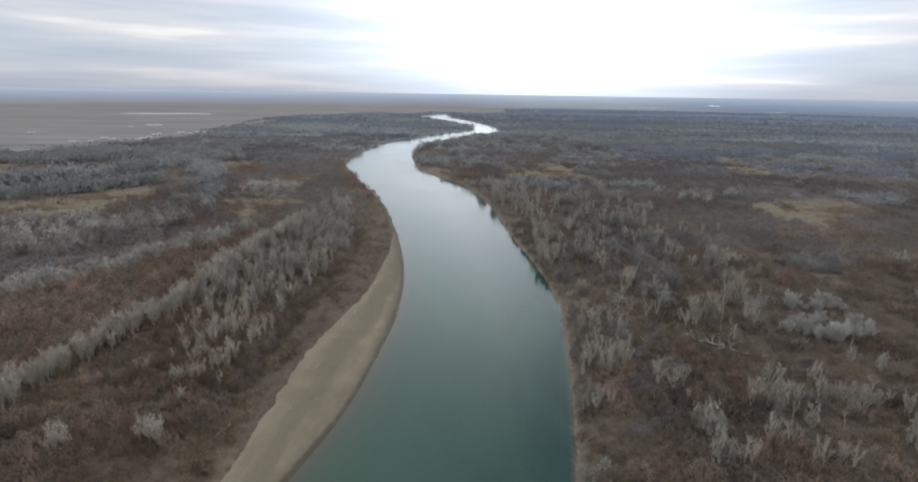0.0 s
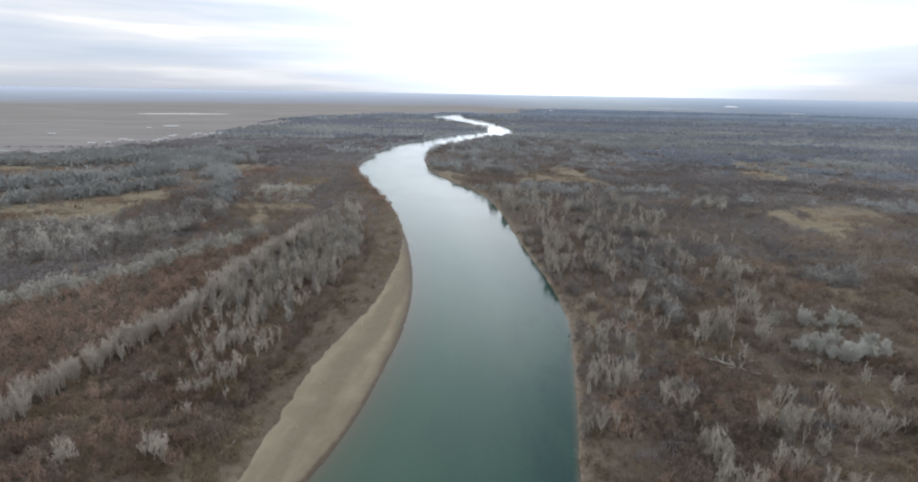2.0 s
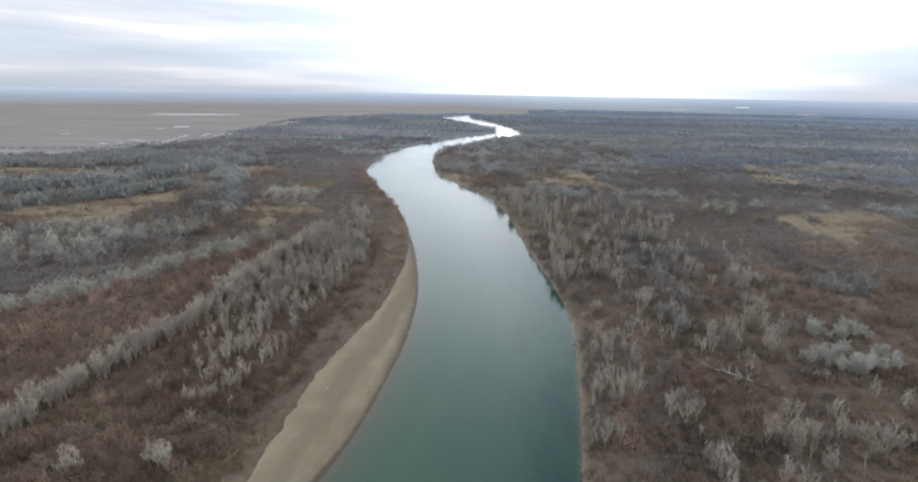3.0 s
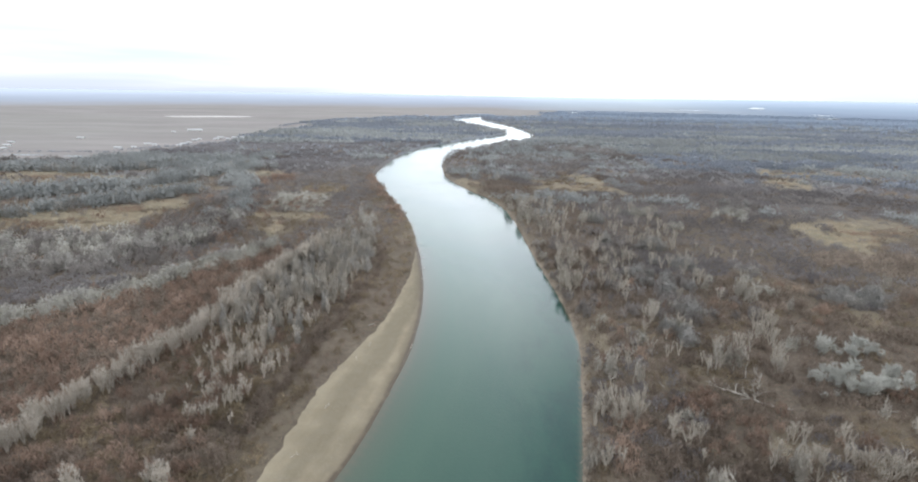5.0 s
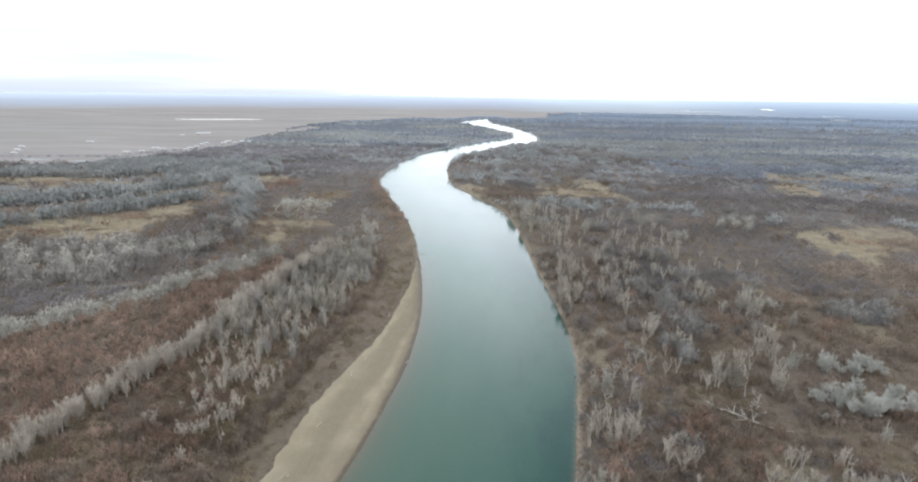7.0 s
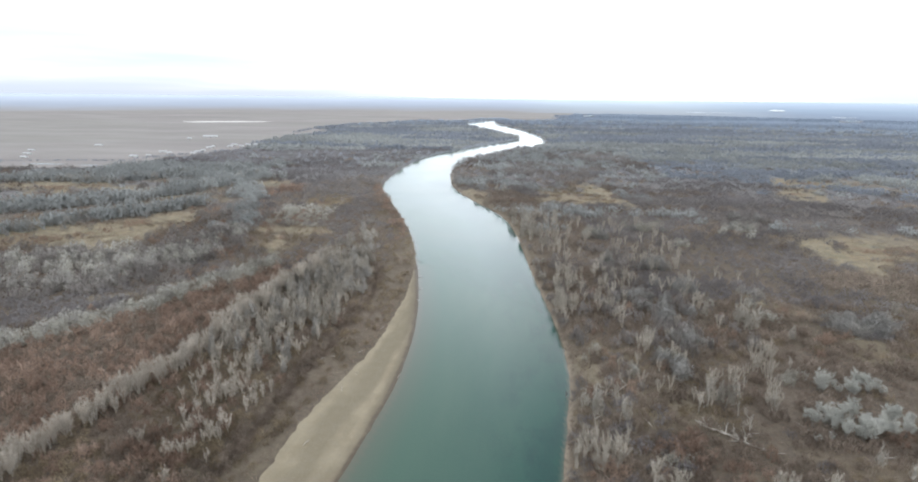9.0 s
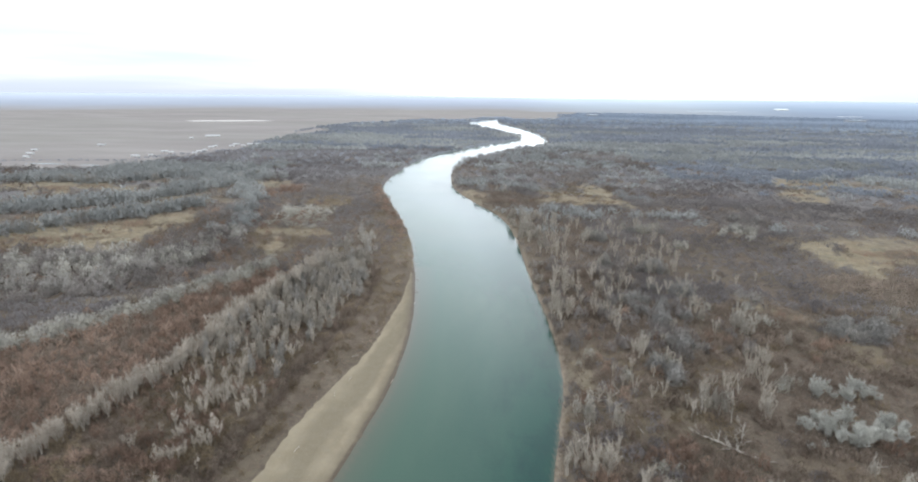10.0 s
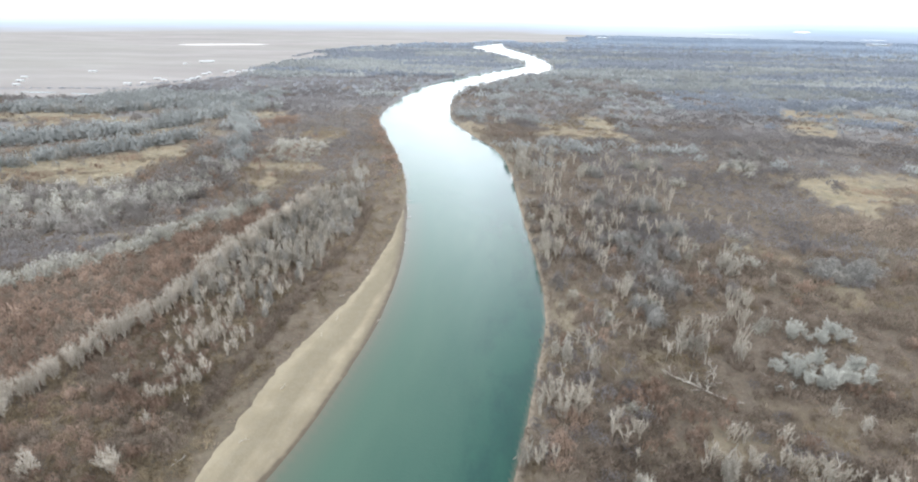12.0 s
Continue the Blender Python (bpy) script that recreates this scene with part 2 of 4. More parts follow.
GROUND, SAND, WATER = mat_ground(), mat_sand(), mat_water()
BROWN = mat_twig("red_brown_twigs", (0.205, 0.140, 0.107), (0.333, 0.241, 0.185), (0.456, 0.340, 0.268))
DRAB = mat_twig("grey_brown_twigs", (0.152, 0.120, 0.096), (0.272, 0.218, 0.174), (0.372, 0.306, 0.248))
GREY = mat_twig("pale_grey_twigs", (0.278, 0.251, 0.212), (0.408, 0.374, 0.322), (0.530, 0.490, 0.426))
SAGE = mat_twig("grey_green_twigs", (0.306, 0.292, 0.248), (0.455, 0.435, 0.379), (0.604, 0.578, 0.512))
# aerial haze is put into the twig colour of the far woods
HAZE_BLUE = mat_twig("haze_blue_far_twigs", (0.230, 0.248, 0.275), (0.281, 0.301, 0.332), (0.332, 0.353, 0.386), 0.008)
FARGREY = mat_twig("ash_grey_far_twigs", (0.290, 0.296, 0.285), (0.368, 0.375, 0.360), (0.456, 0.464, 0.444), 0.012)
ASHEN = mat_twig("dull_grey_twigs", (0.181, 0.163, 0.148), (0.272, 0.244, 0.225), (0.372, 0.340, 0.314), 0.03)
PALE = mat_twig("pale_neutral_twigs", (0.253, 0.237, 0.211), (0.365, 0.342, 0.310), (0.468, 0.444, 0.405), 0.03)
MAUVE = mat_twig("mauve_grey_twigs", (0.166, 0.150, 0.145), (0.243, 0.223, 0.218), (0.324, 0.304, 0.297), 0.02)
# paler and bluer still: painted haze for woods near the horizon
HAZE_FAINT = mat_twig("haze_faint_distant_twigs", (0.276, 0.322, 0.387), (0.345, 0.400, 0.476), (0.414, 0.478, 0.563), 0.006)
TAN = mat_twig("olive_tan_scrub_twigs", (0.144, 0.111, 0.074), (0.286, 0.228, 0.153), (0.388, 0.314, 0.218))
STRAW = mat_twig("dry_straw_blades", (0.211, 0.163, 0.099), (0.347, 0.278, 0.168), (0.496, 0.411, 0.267))
POPLAR_BARK = mat_tree("ash_grey_poplar_bark", (0.519, 0.468, 0.398), (0.721, 0.656, 0.567))
POPLAR_TWIG = mat_tree("ash_grey_poplar_twigs", (0.455, 0.404, 0.340), (0.676, 0.608, 0.519))
WILLOW_BARK = mat_tree("bleached_willow_bark", (0.484, 0.430, 0.364), (0.641, 0.575, 0.488))
WILLOW_TWIG = mat_tree("bleached_willow_twigs", (0.435, 0.390, 0.327), (0.586, 0.530, 0.448))
SILVER_TWIG = mat_tree("silver_leaf_twigs", (0.53, 0.525, 0.475), (0.66, 0.65, 0.59))
SILVER_BARK = mat_tree("silver_bush_bark", (0.25, 0.22, 0.19), (0.34, 0.30, 0.26))
ROUND_TWIG = mat_tree("mauve_grey_bush_twigs", (0.29, 0.277, 0.255), (0.375, 0.358, 0.332))
DEADWOOD = mat_tree("bleached_deadwood", (0.471, 0.429, 0.368), (0.584, 0.537, 0.471))


# ---------------------------------------------------------------- plan helpers
rng = np.random.default_rng(7)


def spline(points, steps=8):
    """A smooth line through the points of a plan."""
    p = np.array(points, float)
    q = np.vstack([2 * p[0] - p[1], p, 2 * p[-1] - p[-2]])
    out = []
    for i in range(1, len(q) - 2):
        for s in np.linspace(0, 1, steps, endpoint=False):
            a, b, c, d = q[i - 1], q[i], q[i + 1], q[i + 2]
            out.append(0.5 * (2 * b + (c - a) * s + (2 * a - 5 * b + 4 * c - d) * s * s + (3 * b - a - 3 * c + d) * s ** 3))
    out.append(p[-1])
    return np.array(out)


def away(x, y, line):
    """Distance of places from a line of the plan."""
    x, y = np.asarray(x, float).ravel(), np.asarray(y, float).ravel()
    best = np.full(x.shape, 1e18)
    for (ax, ay), (bx, by) in zip(line[:-1], line[1:]):
        dx, dy = bx - ax, by - ay
        t = np.clip(((x - ax) * dx + (y - ay) * dy) / (dx * dx + dy * dy + 1e-12), 0, 1)
        best = np.minimum(best, (x - ax - t * dx) ** 2 + (y - ay - t * dy) ** 2)
    return np.sqrt(best)


def inside(x, y, ring):
    x, y = np.asarray(x, float).ravel(), np.asarray(y, float).ravel()
    odd = np.zeros(x.shape, bool)
    for (ax, ay), (bx, by) in zip(ring, np.roll(ring, -1, 0)):
        if ay == by:
            continue
        odd ^= ((ay > y) != (by > y)) & (x < (bx - ax) * (y - ay) / (by - ay) + ax)
    return odd


def ease(a, b, v):
    t = np.clip((v - a) / (b - a), 0, 1)
    return t * t * (3 - 2 * t)


TABLE = rng.random((256, 256))


def fuzz(x, y, size, shift=0):
    """Smooth random values from 0 to 1 over the plan, two octaves."""
    total = 0
    for octave, w in ((1.0, 0.65), (2.3, 0.35)):
        u, v = np.asarray(x) * octave / size + 31.7 * shift, np.asarray(y) * octave / size + 17.3 * shift
        i, j = np.floor(u).astype(int), np.floor(v).astype(int)
        a, b = u - i, v - j
        a, b = a * a * (3 - 2 * a), b * b * (3 - 2 * b)
        i, j, i1, j1 = i % 256, j % 256, (i + 1) % 256, (j + 1) % 256
        total = total + w * ((TABLE[i, j] * (1 - a) + TABLE[i1, j] * a) * (1 - b) + (TABLE[i, j1] * (1 - a) + TABLE[i1, j1] * a) * b)
    return total


WATER_Z = -3.0
BANK_LEFT = spline([(-170, -600), (-110, -250), (-78, -40), (-55, 50), (-38, 103), (-30.4, 134), (-26.9, 163), (-24.5, 199), (-26.8, 249), (-37.3, 316),
                    (-59.8, 417), (-103.6, 545), (-138, 645), (-148, 780), (-145, 915), (-129, 1010), (-106, 1082), (-79, 1156), (-48, 1236), (-12, 1318),
                    (20, 1400), (35, 1448), (30, 1490), (13, 1555), (-34, 1725), (-88, 1875), (-150, 2055), (-166, 2210), (-130, 2420), (-65, 2590)])
BANK_RIGHT = spline([(-90, -600), (-40, -250), (0, -40), (17, 50), (27.5, 104), (34.3, 144), (39, 178), (42.6, 212), (40, 262), (32.8, 326),
                     (22.5, 430), (8, 502), (-26, 580), (-50, 645), (-65, 730), (-70, 810), (-67, 895), (-45, 978), (-20, 1043), (5, 1100), (38, 1160), (76, 1212),
                     (96, 1300), (101, 1420), (92, 1590), (58, 1815), (0, 2060), (-50, 2260), (-58, 2430), (-62, 2560)])
RIVER = np.vstack([BANK_LEFT, BANK_RIGHT[::-1]])
SAND_INNER = spline([(-66, 20), (-54, 80), (-52, 118), (-51.3, 150), (-49.6, 172), (-44.3, 200), (-39.6, 226), (-38.9, 259), (-39.0, 290), (-43.5, 342)], 10)
TERRACE = spline([(-64, 100), (-62.5, 133), (-61, 155), (-60.4, 170), (-58.6, 197), (-56.5, 222), (-55, 255), (-54.5, 280), (-59, 315), (-64, 340)], 10)
ROW_A = spline([(-124, 88), (-121, 128), (-118.5, 148), (-114.5, 170), (-110, 195), (-108, 232), (-106, 266), (-100, 324), (-98.7, 408)])
ROW_B = spline([(-72, 96), (-76, 121), (-84.5, 144), (-84, 160), (-81, 178), (-79, 221), (-75, 260), (-71.6, 302)])
ROW_C = spline([(-218, 150), (-198.7, 199.8), (-180, 221), (-163, 254), (-154.5, 276.6), (-143, 299), (-135, 325)])
ROW_D = spline([(-300, 268), (-233, 265), (-213, 284), (-198, 317), (-184, 358)])
BELT_A = spline([(-650, 590), (-531, 603), (-473, 605), (-437, 638), (-396, 684), (-371, 743)])
BELT_B = spline([(-480, 415), (-434, 443), (-399, 468), (-365, 501), (-340, 548), (-326, 616), (-318, 689)])
BELT_C = spline([(-410, 335), (-364, 372), (-337, 415), (-313, 447), (-287, 493)])
HEDGE_A = spline([(-590, 830), (-560, 890), (-533, 945), (-505, 1010), (-480, 1070), (-443, 1110)])
HEDGE_B = spline([(-597, 1494), (-585, 1730), (-460, 1930), (-326, 2090)])
HEDGE_C = spline([(-860, 740), (-754, 765), (-660, 790), (-566, 805)])
STEPPE_EDGE = np.array([(-3000, 300), (-1200, 560), (-685, 690), (-584, 714), (-538, 864), (-490, 1019), (-560, 1300), (-590, 1500), (-517, 1880), (-176, 2330), (400, 2900), (900, 4800),
                        (-5000, 4900), (-5000, 300)], float)
# clearings of dry grass: centre, half sizes, turn, strength
CLEARINGS = [(-322, 376, 62, 34, 0.35, 1.0), (-280, 425, 34, 34, 0.6, 0.95), (-270, 362, 28, 26, 0.2, 0.9), (-505, 575, 70, 40, 0.2, 0.9), (-480, 560, 62, 26, 0.1, 0.9), (-333, 528, 22, 12, 0.8, 0.9),
             (-156, 410, 32, 11, -0.05, 0.75), (-154, 367, 20, 9, -0.1, 0.6), (-165, 520, 24, 22, 0.1, 0.45), (-266, 624, 24, 25, 0.2, 0.6), (-180, 262, 30, 5, 0.38, 0.8), (-150, 370, 5, 26, 0.35, 0.9),
             (80, 585, 40, 40, 0.17, 0.8), (118, 630, 16, 74, 0.17, 0.95), (-20, 590, 16, 40, 0.3, 0.8), (392, 740, 52, 42, 0.1, 1.0), (350, 650, 28, 60, -0.4, 1.0),
             (258, 402, 30, 56, -0.55, 1.0), (313, 434, 30, 34, -0.6, 0.7), (239, 437, 14, 20, 0.0, 0.6), (466, 705, 34, 90, 0.05, 0.62), (70, 184, 13, 16, 0.1, 0.3), (125, 154, 10, 8, 0.1, 0.3),
             (90, 146, 8, 8, 0.1, 0.6), (175, 245, 16, 7, -0.3, 0.5),
             (76, 185, 15, 12, 0.0, 0.3), (50, 207, 6, 15, 0.1, 0.42), (60, 227, 10, 8, 0.0, 0.4), (117, 161, 12, 5, -0.1, 0.28), (95, 144, 10, 7, 0.0, 0.5), (134, 157, 12, 6, -0.1, 0.36),
             (158, 289, 24, 6, -0.82, 0.9), (172, 232, 12, 5, -0.4, 0.6), (80, 138, 5, 5, 0.0, 0.4), (150, 160, 12, 5, 0.0, 0.3)]
# patches of one kind of growth: centre, half sizes, turn, kind
GROVES = [(-435, 718, 110, 70, 0.2, "fargrey"), (-256, 535, 20, 140, 0.38, "ashen"), (-194, 358, 22, 50, 0.13, "ashen"), (-239, 318, 34, 26, 0.13, "ashen"),
          (-250, 298, 62, 34, 0.1, "ashen"), (-196, 300, 30, 34, 0.1, "ashen"), (-163, 303, 10, 22, 0.3, "mauve"), (-410, 1155, 110, 200, 0.27, "mauve"), (-279, 1322, 128, 200, 0.29, "fargrey"), (-231, 701, 45, 100, 0.19, "mauve"),
          # the first is a dark strip put in as the long grove's shaded face
          (-216, 485, 11, 95, 0.41, "mauve"), (-240, 590, 24, 36, 0.3, "brown"), (-167, 313, 9, 22, 0.13, "drab"), (-218, 238, 40, 15, 0.2, "mauve"), (-152, 500, 22, 80, 0.16, "mauve"), (-568, 640, 47, 30, 0.19, "fargrey"),
          (76, 793, 53, 95, 0.2, "ashen"), (321, 1067, 109, 130, 0.23, "fargrey"), (155, 996, 67, 100, 0.22, "ashen"), (494, 938, 139, 50, 0.2, "fargrey"), (375, 548, 60, 46, -0.4, "mauve"), (300, 560, 70, 60, 0.2, "mauve"),
          (216, 487, 24, 26, 0.14, "ashen"), (195, 385, 55, 55, 0.2, "mauve"), (255, 708, 87, 70, 0.18, "mauve"), (152, 379, 25, 40, 0.13, "mauve"), (186, 268, 20, 16, 0.0, "mauve"),
          (234, 335, 36, 30, 0.12, "drab"), (514, 754, 51, 45, 0.18, "fargrey"), (493, 1169, 81, 80, 0.24, "mauve"), (30, 440, 10, 60, 0.2, "grey"), (-173, 325, 12, 24, 0.2, "mauve"), (-156, 392, 24, 42, 0.1, "tan"), (-168, 470, 26, 46, 0.2, "sage"), (-165, 525, 26, 34, 0.1, "tan"), (92, 610, 42, 60, 0.17, "tan")]


def within(x, y, cx, cy, rx, ry, turn):
    """Below one inside an uneven ellipse of the plan."""
    c, s = math.cos(turn), math.sin(turn)
    u, v = ((x - cx) * c + (y - cy) * s) / rx, (-(x - cx) * s + (y - cy) * c) / ry
    return np.sqrt(u * u + v * v) + 0.9 * (fuzz(x, y, 14, 3) - 0.5) + 0.5 * (fuzz(x, y, 4, 4) - 0.5)


def river_side(x, y):
    """Inside the river, the distances from both banks, and whether the left bank is the nearer one."""
    wet = inside(x, y, RIVER)
    dl, dr = away(x, y, BANK_LEFT), away(x, y, BANK_RIGHT)
    return wet, dl, dr, dl < dr


def clearing(x, y):
    best = np.zeros(np.shape(x))
    for cx, cy, rx, ry, turn, strength in CLEARINGS:
        best = np.maximum(best, strength * (1 - ease(0.75, 1.1, within(x, y, cx, cy, rx, ry, turn))))
    return best


def lay_of_land(x, y):
    """Ground height and the share of straw, steppe and bare clay, over the plan."""
    x, y = np.asarray(x, float), np.asarray(y, float)
    wet, dl, dr, left = river_side(x, y)
    wob = 1.6 * (fuzz(x, y, 9, 1) - 0.5)
    d = np.minimum(dl, dr)
    rough = 0.5 * (fuzz(x, y, 22, 2) - 0.5) + 0.25 * (fuzz(x, y, 5, 5) - 0.5)
    plain = ease(6, 22, d) * rough
    cut = WATER_Z - 0.1 + 3.1 * ease(0.2, 5.0, d + wob)
    inner_x = np.interp(y, SAND_INNER[:, 1], SAND_INNER[:, 0])
    beyond = np.maximum(inner_x - x, 0)
    bar = WATER_Z + 0.0 + 1.2 * np.clip(dl / (np.maximum(dl, 0.1) + np.maximum(x - inner_x, 0) + 0.1), 0, 1) ** 0.8
    slope = np.where(x > inner_x, bar, WATER_Z + 1.18 + 1.9 * ease(0, 16, beyond))
    barside = 1 - ease(318, 352, y)
    land_left = slope * barside + cut * (1 - barside)
    over = x - np.interp(y, TERRACE[:, 1], TERRACE[:, 0]) + 2.0 * (fuzz(x, y, 11, 65) - 0.5)
    banked = left * ease(104, 150, y) * (1 - ease(322, 345, y))
    ditch = -1.9 * banked * (1 - ease(0, 2.2, np.abs(over + 2.2)))
    h = np.where(left, land_left, cut) + plain + ditch
    bed = WATER_Z - 0.15 - np.where(left & (y < 345), 0.10 * np.minimum(dl, 14), 1.5 * ease(0, 5, d))
    h = np.where(wet, bed, h)
    far = ease(900, 2500, np.hypot(x, y))
    steppe = inside(x + 700 * far * (fuzz(x, y * 1.5, 420, 6) - 0.5), y + 30 * (fuzz(x, y, 40, 7) - 0.5), STEPPE_EDGE) * 1.0
    steppe = np.where(d < 60, 0, steppe)
    clear = clearing(x, y) * (~wet)
    slope_grass = np.where(left & ~wet & (y < 420) & (beyond > 0), 0.36 * (1 - ease(8, 24, beyond + 12 * (fuzz(x, y, 10, 8) - 0.5))) + 0.2 * (1 - ease(0, 4.0, beyond + 5 * (fuzz(x, y, 4, 18) - 0.5))), 0)
    clay = np.where(wet, 0, (1 - ease(1.0, 3.6, d + wob)) * np.where(left, 0.35 * ease(330, 360, y), 1.0))
    meadow = np.where(left & (x < -250) & (y > 330) & (y < 660), 0.55 * ease(0.38, 0.55, fuzz(x, y, 26, 13)), 0)
    slope_grass = np.where(beyond > 0, np.maximum(slope_grass * (1 - banked), banked * 0.24 * fuzz(x, y, 13, 66) * ease(-0.5, 0.8, over)), slope_grass)
    straw = np.clip(clear + meadow + slope_grass + np.where(~left & ~wet, 0.25 * (1 - ease(4, 14, dr + 8 * (fuzz(x, y, 12, 9) - 0.5))), 0), 0, 1)
    return h, straw, steppe, clay, wet, dl, dr


# ---------------------------------------------------------------- mesh helpers
def sheet(name, co, faces, material, smooth=True, **attrs):
    """A mesh from arrays of corners and faces of one size."""
    me = bpy.data.meshes.new(name)
    co, faces = np.ascontiguousarray(co, np.float32), np.ascontiguousarray(faces, np.int32)
    n, k = faces.shape
    me.vertices.add(len(co))
    me.vertices.foreach_set("co", co.ravel())
    me.loops.add(n * k)
    me.loops.foreach_set("vertex_index", faces.ravel())
    me.polygons.add(n)
    me.polygons.foreach_set("loop_start", np.arange(0, n * k, k, dtype=np.int32))
    me.polygons.foreach_set("use_smooth", np.full(n, smooth))
    for key, v in attrs.items():
        a = me.attributes.new(key, "FLOAT", "POINT")
        a.data.foreach_set("value", np.ascontiguousarray(v, np.float32))
    me.update(calc_edges=True)
    me.validate()
    me.materials.append(material)
    return me


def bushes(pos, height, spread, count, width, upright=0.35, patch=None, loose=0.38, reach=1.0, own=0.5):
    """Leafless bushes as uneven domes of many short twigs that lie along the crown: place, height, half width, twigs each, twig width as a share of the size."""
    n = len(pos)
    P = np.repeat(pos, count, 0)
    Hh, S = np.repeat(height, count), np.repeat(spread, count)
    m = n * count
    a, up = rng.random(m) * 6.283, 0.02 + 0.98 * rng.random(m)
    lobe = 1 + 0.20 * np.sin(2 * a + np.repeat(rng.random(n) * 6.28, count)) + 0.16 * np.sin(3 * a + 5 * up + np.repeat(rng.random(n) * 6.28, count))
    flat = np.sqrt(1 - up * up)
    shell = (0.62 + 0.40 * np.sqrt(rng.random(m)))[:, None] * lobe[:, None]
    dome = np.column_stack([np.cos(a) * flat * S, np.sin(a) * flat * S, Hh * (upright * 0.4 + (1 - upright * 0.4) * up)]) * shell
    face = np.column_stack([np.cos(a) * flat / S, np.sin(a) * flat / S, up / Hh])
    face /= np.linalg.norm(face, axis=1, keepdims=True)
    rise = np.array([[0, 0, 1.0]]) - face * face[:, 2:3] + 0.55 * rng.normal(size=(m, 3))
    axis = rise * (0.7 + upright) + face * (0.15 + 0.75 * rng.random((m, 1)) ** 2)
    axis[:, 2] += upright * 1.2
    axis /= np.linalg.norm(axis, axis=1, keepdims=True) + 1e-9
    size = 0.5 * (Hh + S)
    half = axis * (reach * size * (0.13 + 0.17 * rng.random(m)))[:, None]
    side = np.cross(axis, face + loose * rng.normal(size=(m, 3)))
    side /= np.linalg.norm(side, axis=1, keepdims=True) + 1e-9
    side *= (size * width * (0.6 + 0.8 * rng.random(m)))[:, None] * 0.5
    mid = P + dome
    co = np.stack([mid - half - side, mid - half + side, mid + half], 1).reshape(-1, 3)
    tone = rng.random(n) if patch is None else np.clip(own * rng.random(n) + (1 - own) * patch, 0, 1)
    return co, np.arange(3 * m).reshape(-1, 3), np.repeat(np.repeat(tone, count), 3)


# ---------------------------------------------------------------- ground, sandbar, water
HUB = (60.0, -40.0)


def build_land():
    front = np.linspace(-radians(57), radians(57), 411)
    back = np.linspace(radians(57), 2 * math.pi - radians(57), 50)[1:-1]
    ang = np.concatenate([front, back])
    rad = np.concatenate([[4, 10, 18, 27, 36, 45, 54], np.geomspace(62, 4930, 280)])
    A, R = np.meshgrid(ang, rad)
    x, y = HUB[0] + R * np.sin(A), HUB[1] + R * np.cos(A)
    X, Y = x.ravel(), y.ravel()
    h, straw, steppe, clay, wet, dl, dr = lay_of_land(X, Y)
    co = np.column_stack([X, Y, h])
    nr, na = R.shape
    i = np.arange(nr - 1)[:, None] * na + np.arange(na)[None, :]
    j = np.arange(nr - 1)[:, None] * na + (np.arange(na)[None, :] + 1) % na
    quads = np.stack([i, j, j + na, i + na], -1).reshape(-1, 4)[:, ::-1]
    cap = len(co)
    co = np.vstack([co, [HUB[0], HUB[1], h[0]]])
    pad = [np.append(v, v[0]) for v in (straw, steppe, clay)]
    hole = np.array([[k, (k + 1) % na, cap, cap] for k in range(0, na)])
    tri = np.vstack([quads[:, [0, 1, 2]], quads[:, [0, 2, 3]], hole[:, [1, 0, 2]]])
    a, b, c = co[tri[:, 0]], co[tri[:, 1]], co[tri[:, 2]]
    down = (b[:, 0] - a[:, 0]) * (c[:, 1] - a[:, 1]) - (b[:, 1] - a[:, 1]) * (c[:, 0] - a[:, 0]) < 0
    tri[down] = tri[down][:, ::-1]
    # twigs: share of hazed litter colour, growing with distance from the start
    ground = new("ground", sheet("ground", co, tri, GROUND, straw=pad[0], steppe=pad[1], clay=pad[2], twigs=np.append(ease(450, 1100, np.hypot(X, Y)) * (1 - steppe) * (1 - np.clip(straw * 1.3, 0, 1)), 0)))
    tagged(ground, "flat brown flood plain with leaf litter and dry grass", "ground", kind="structure")
    # the water sheet fills the bed and runs a little under the banks
    d = np.minimum(dl, dr)
    near = wet | (d < 0.02 * R.ravel() + 3)
    keep = near[quads].all(1)
    used = np.unique(quads[keep])
    where = np.full(len(X), -1)
    where[used] = np.arange(len(used))
    verge = 0.45 * ease(-1, 1, (dl - 1) - 1 + 0.5 * (fuzz(X, Y, 12, 11) - 0.5)) + 0.55 * np.where(Y < 345, ease(1, 15, dl), 1)
    deep = np.minimum(verge, ease(-0.5, 0.8, dr)) * wet
    q = where[quads[keep]]
    wt = np.vstack([q[:, [0, 1, 2]], q[:, [0, 2, 3]]])
    water = new("river_water", sheet("river_water", np.column_stack([X, Y, np.full(len(X), WATER_Z)])[used], wt, WATER, deep=deep[used], channel=(dl / (dl + dr + 0.01))[used]))
    tagged(water, "calm silty green river water reflecting the overcast sky", "river", kind="structure")


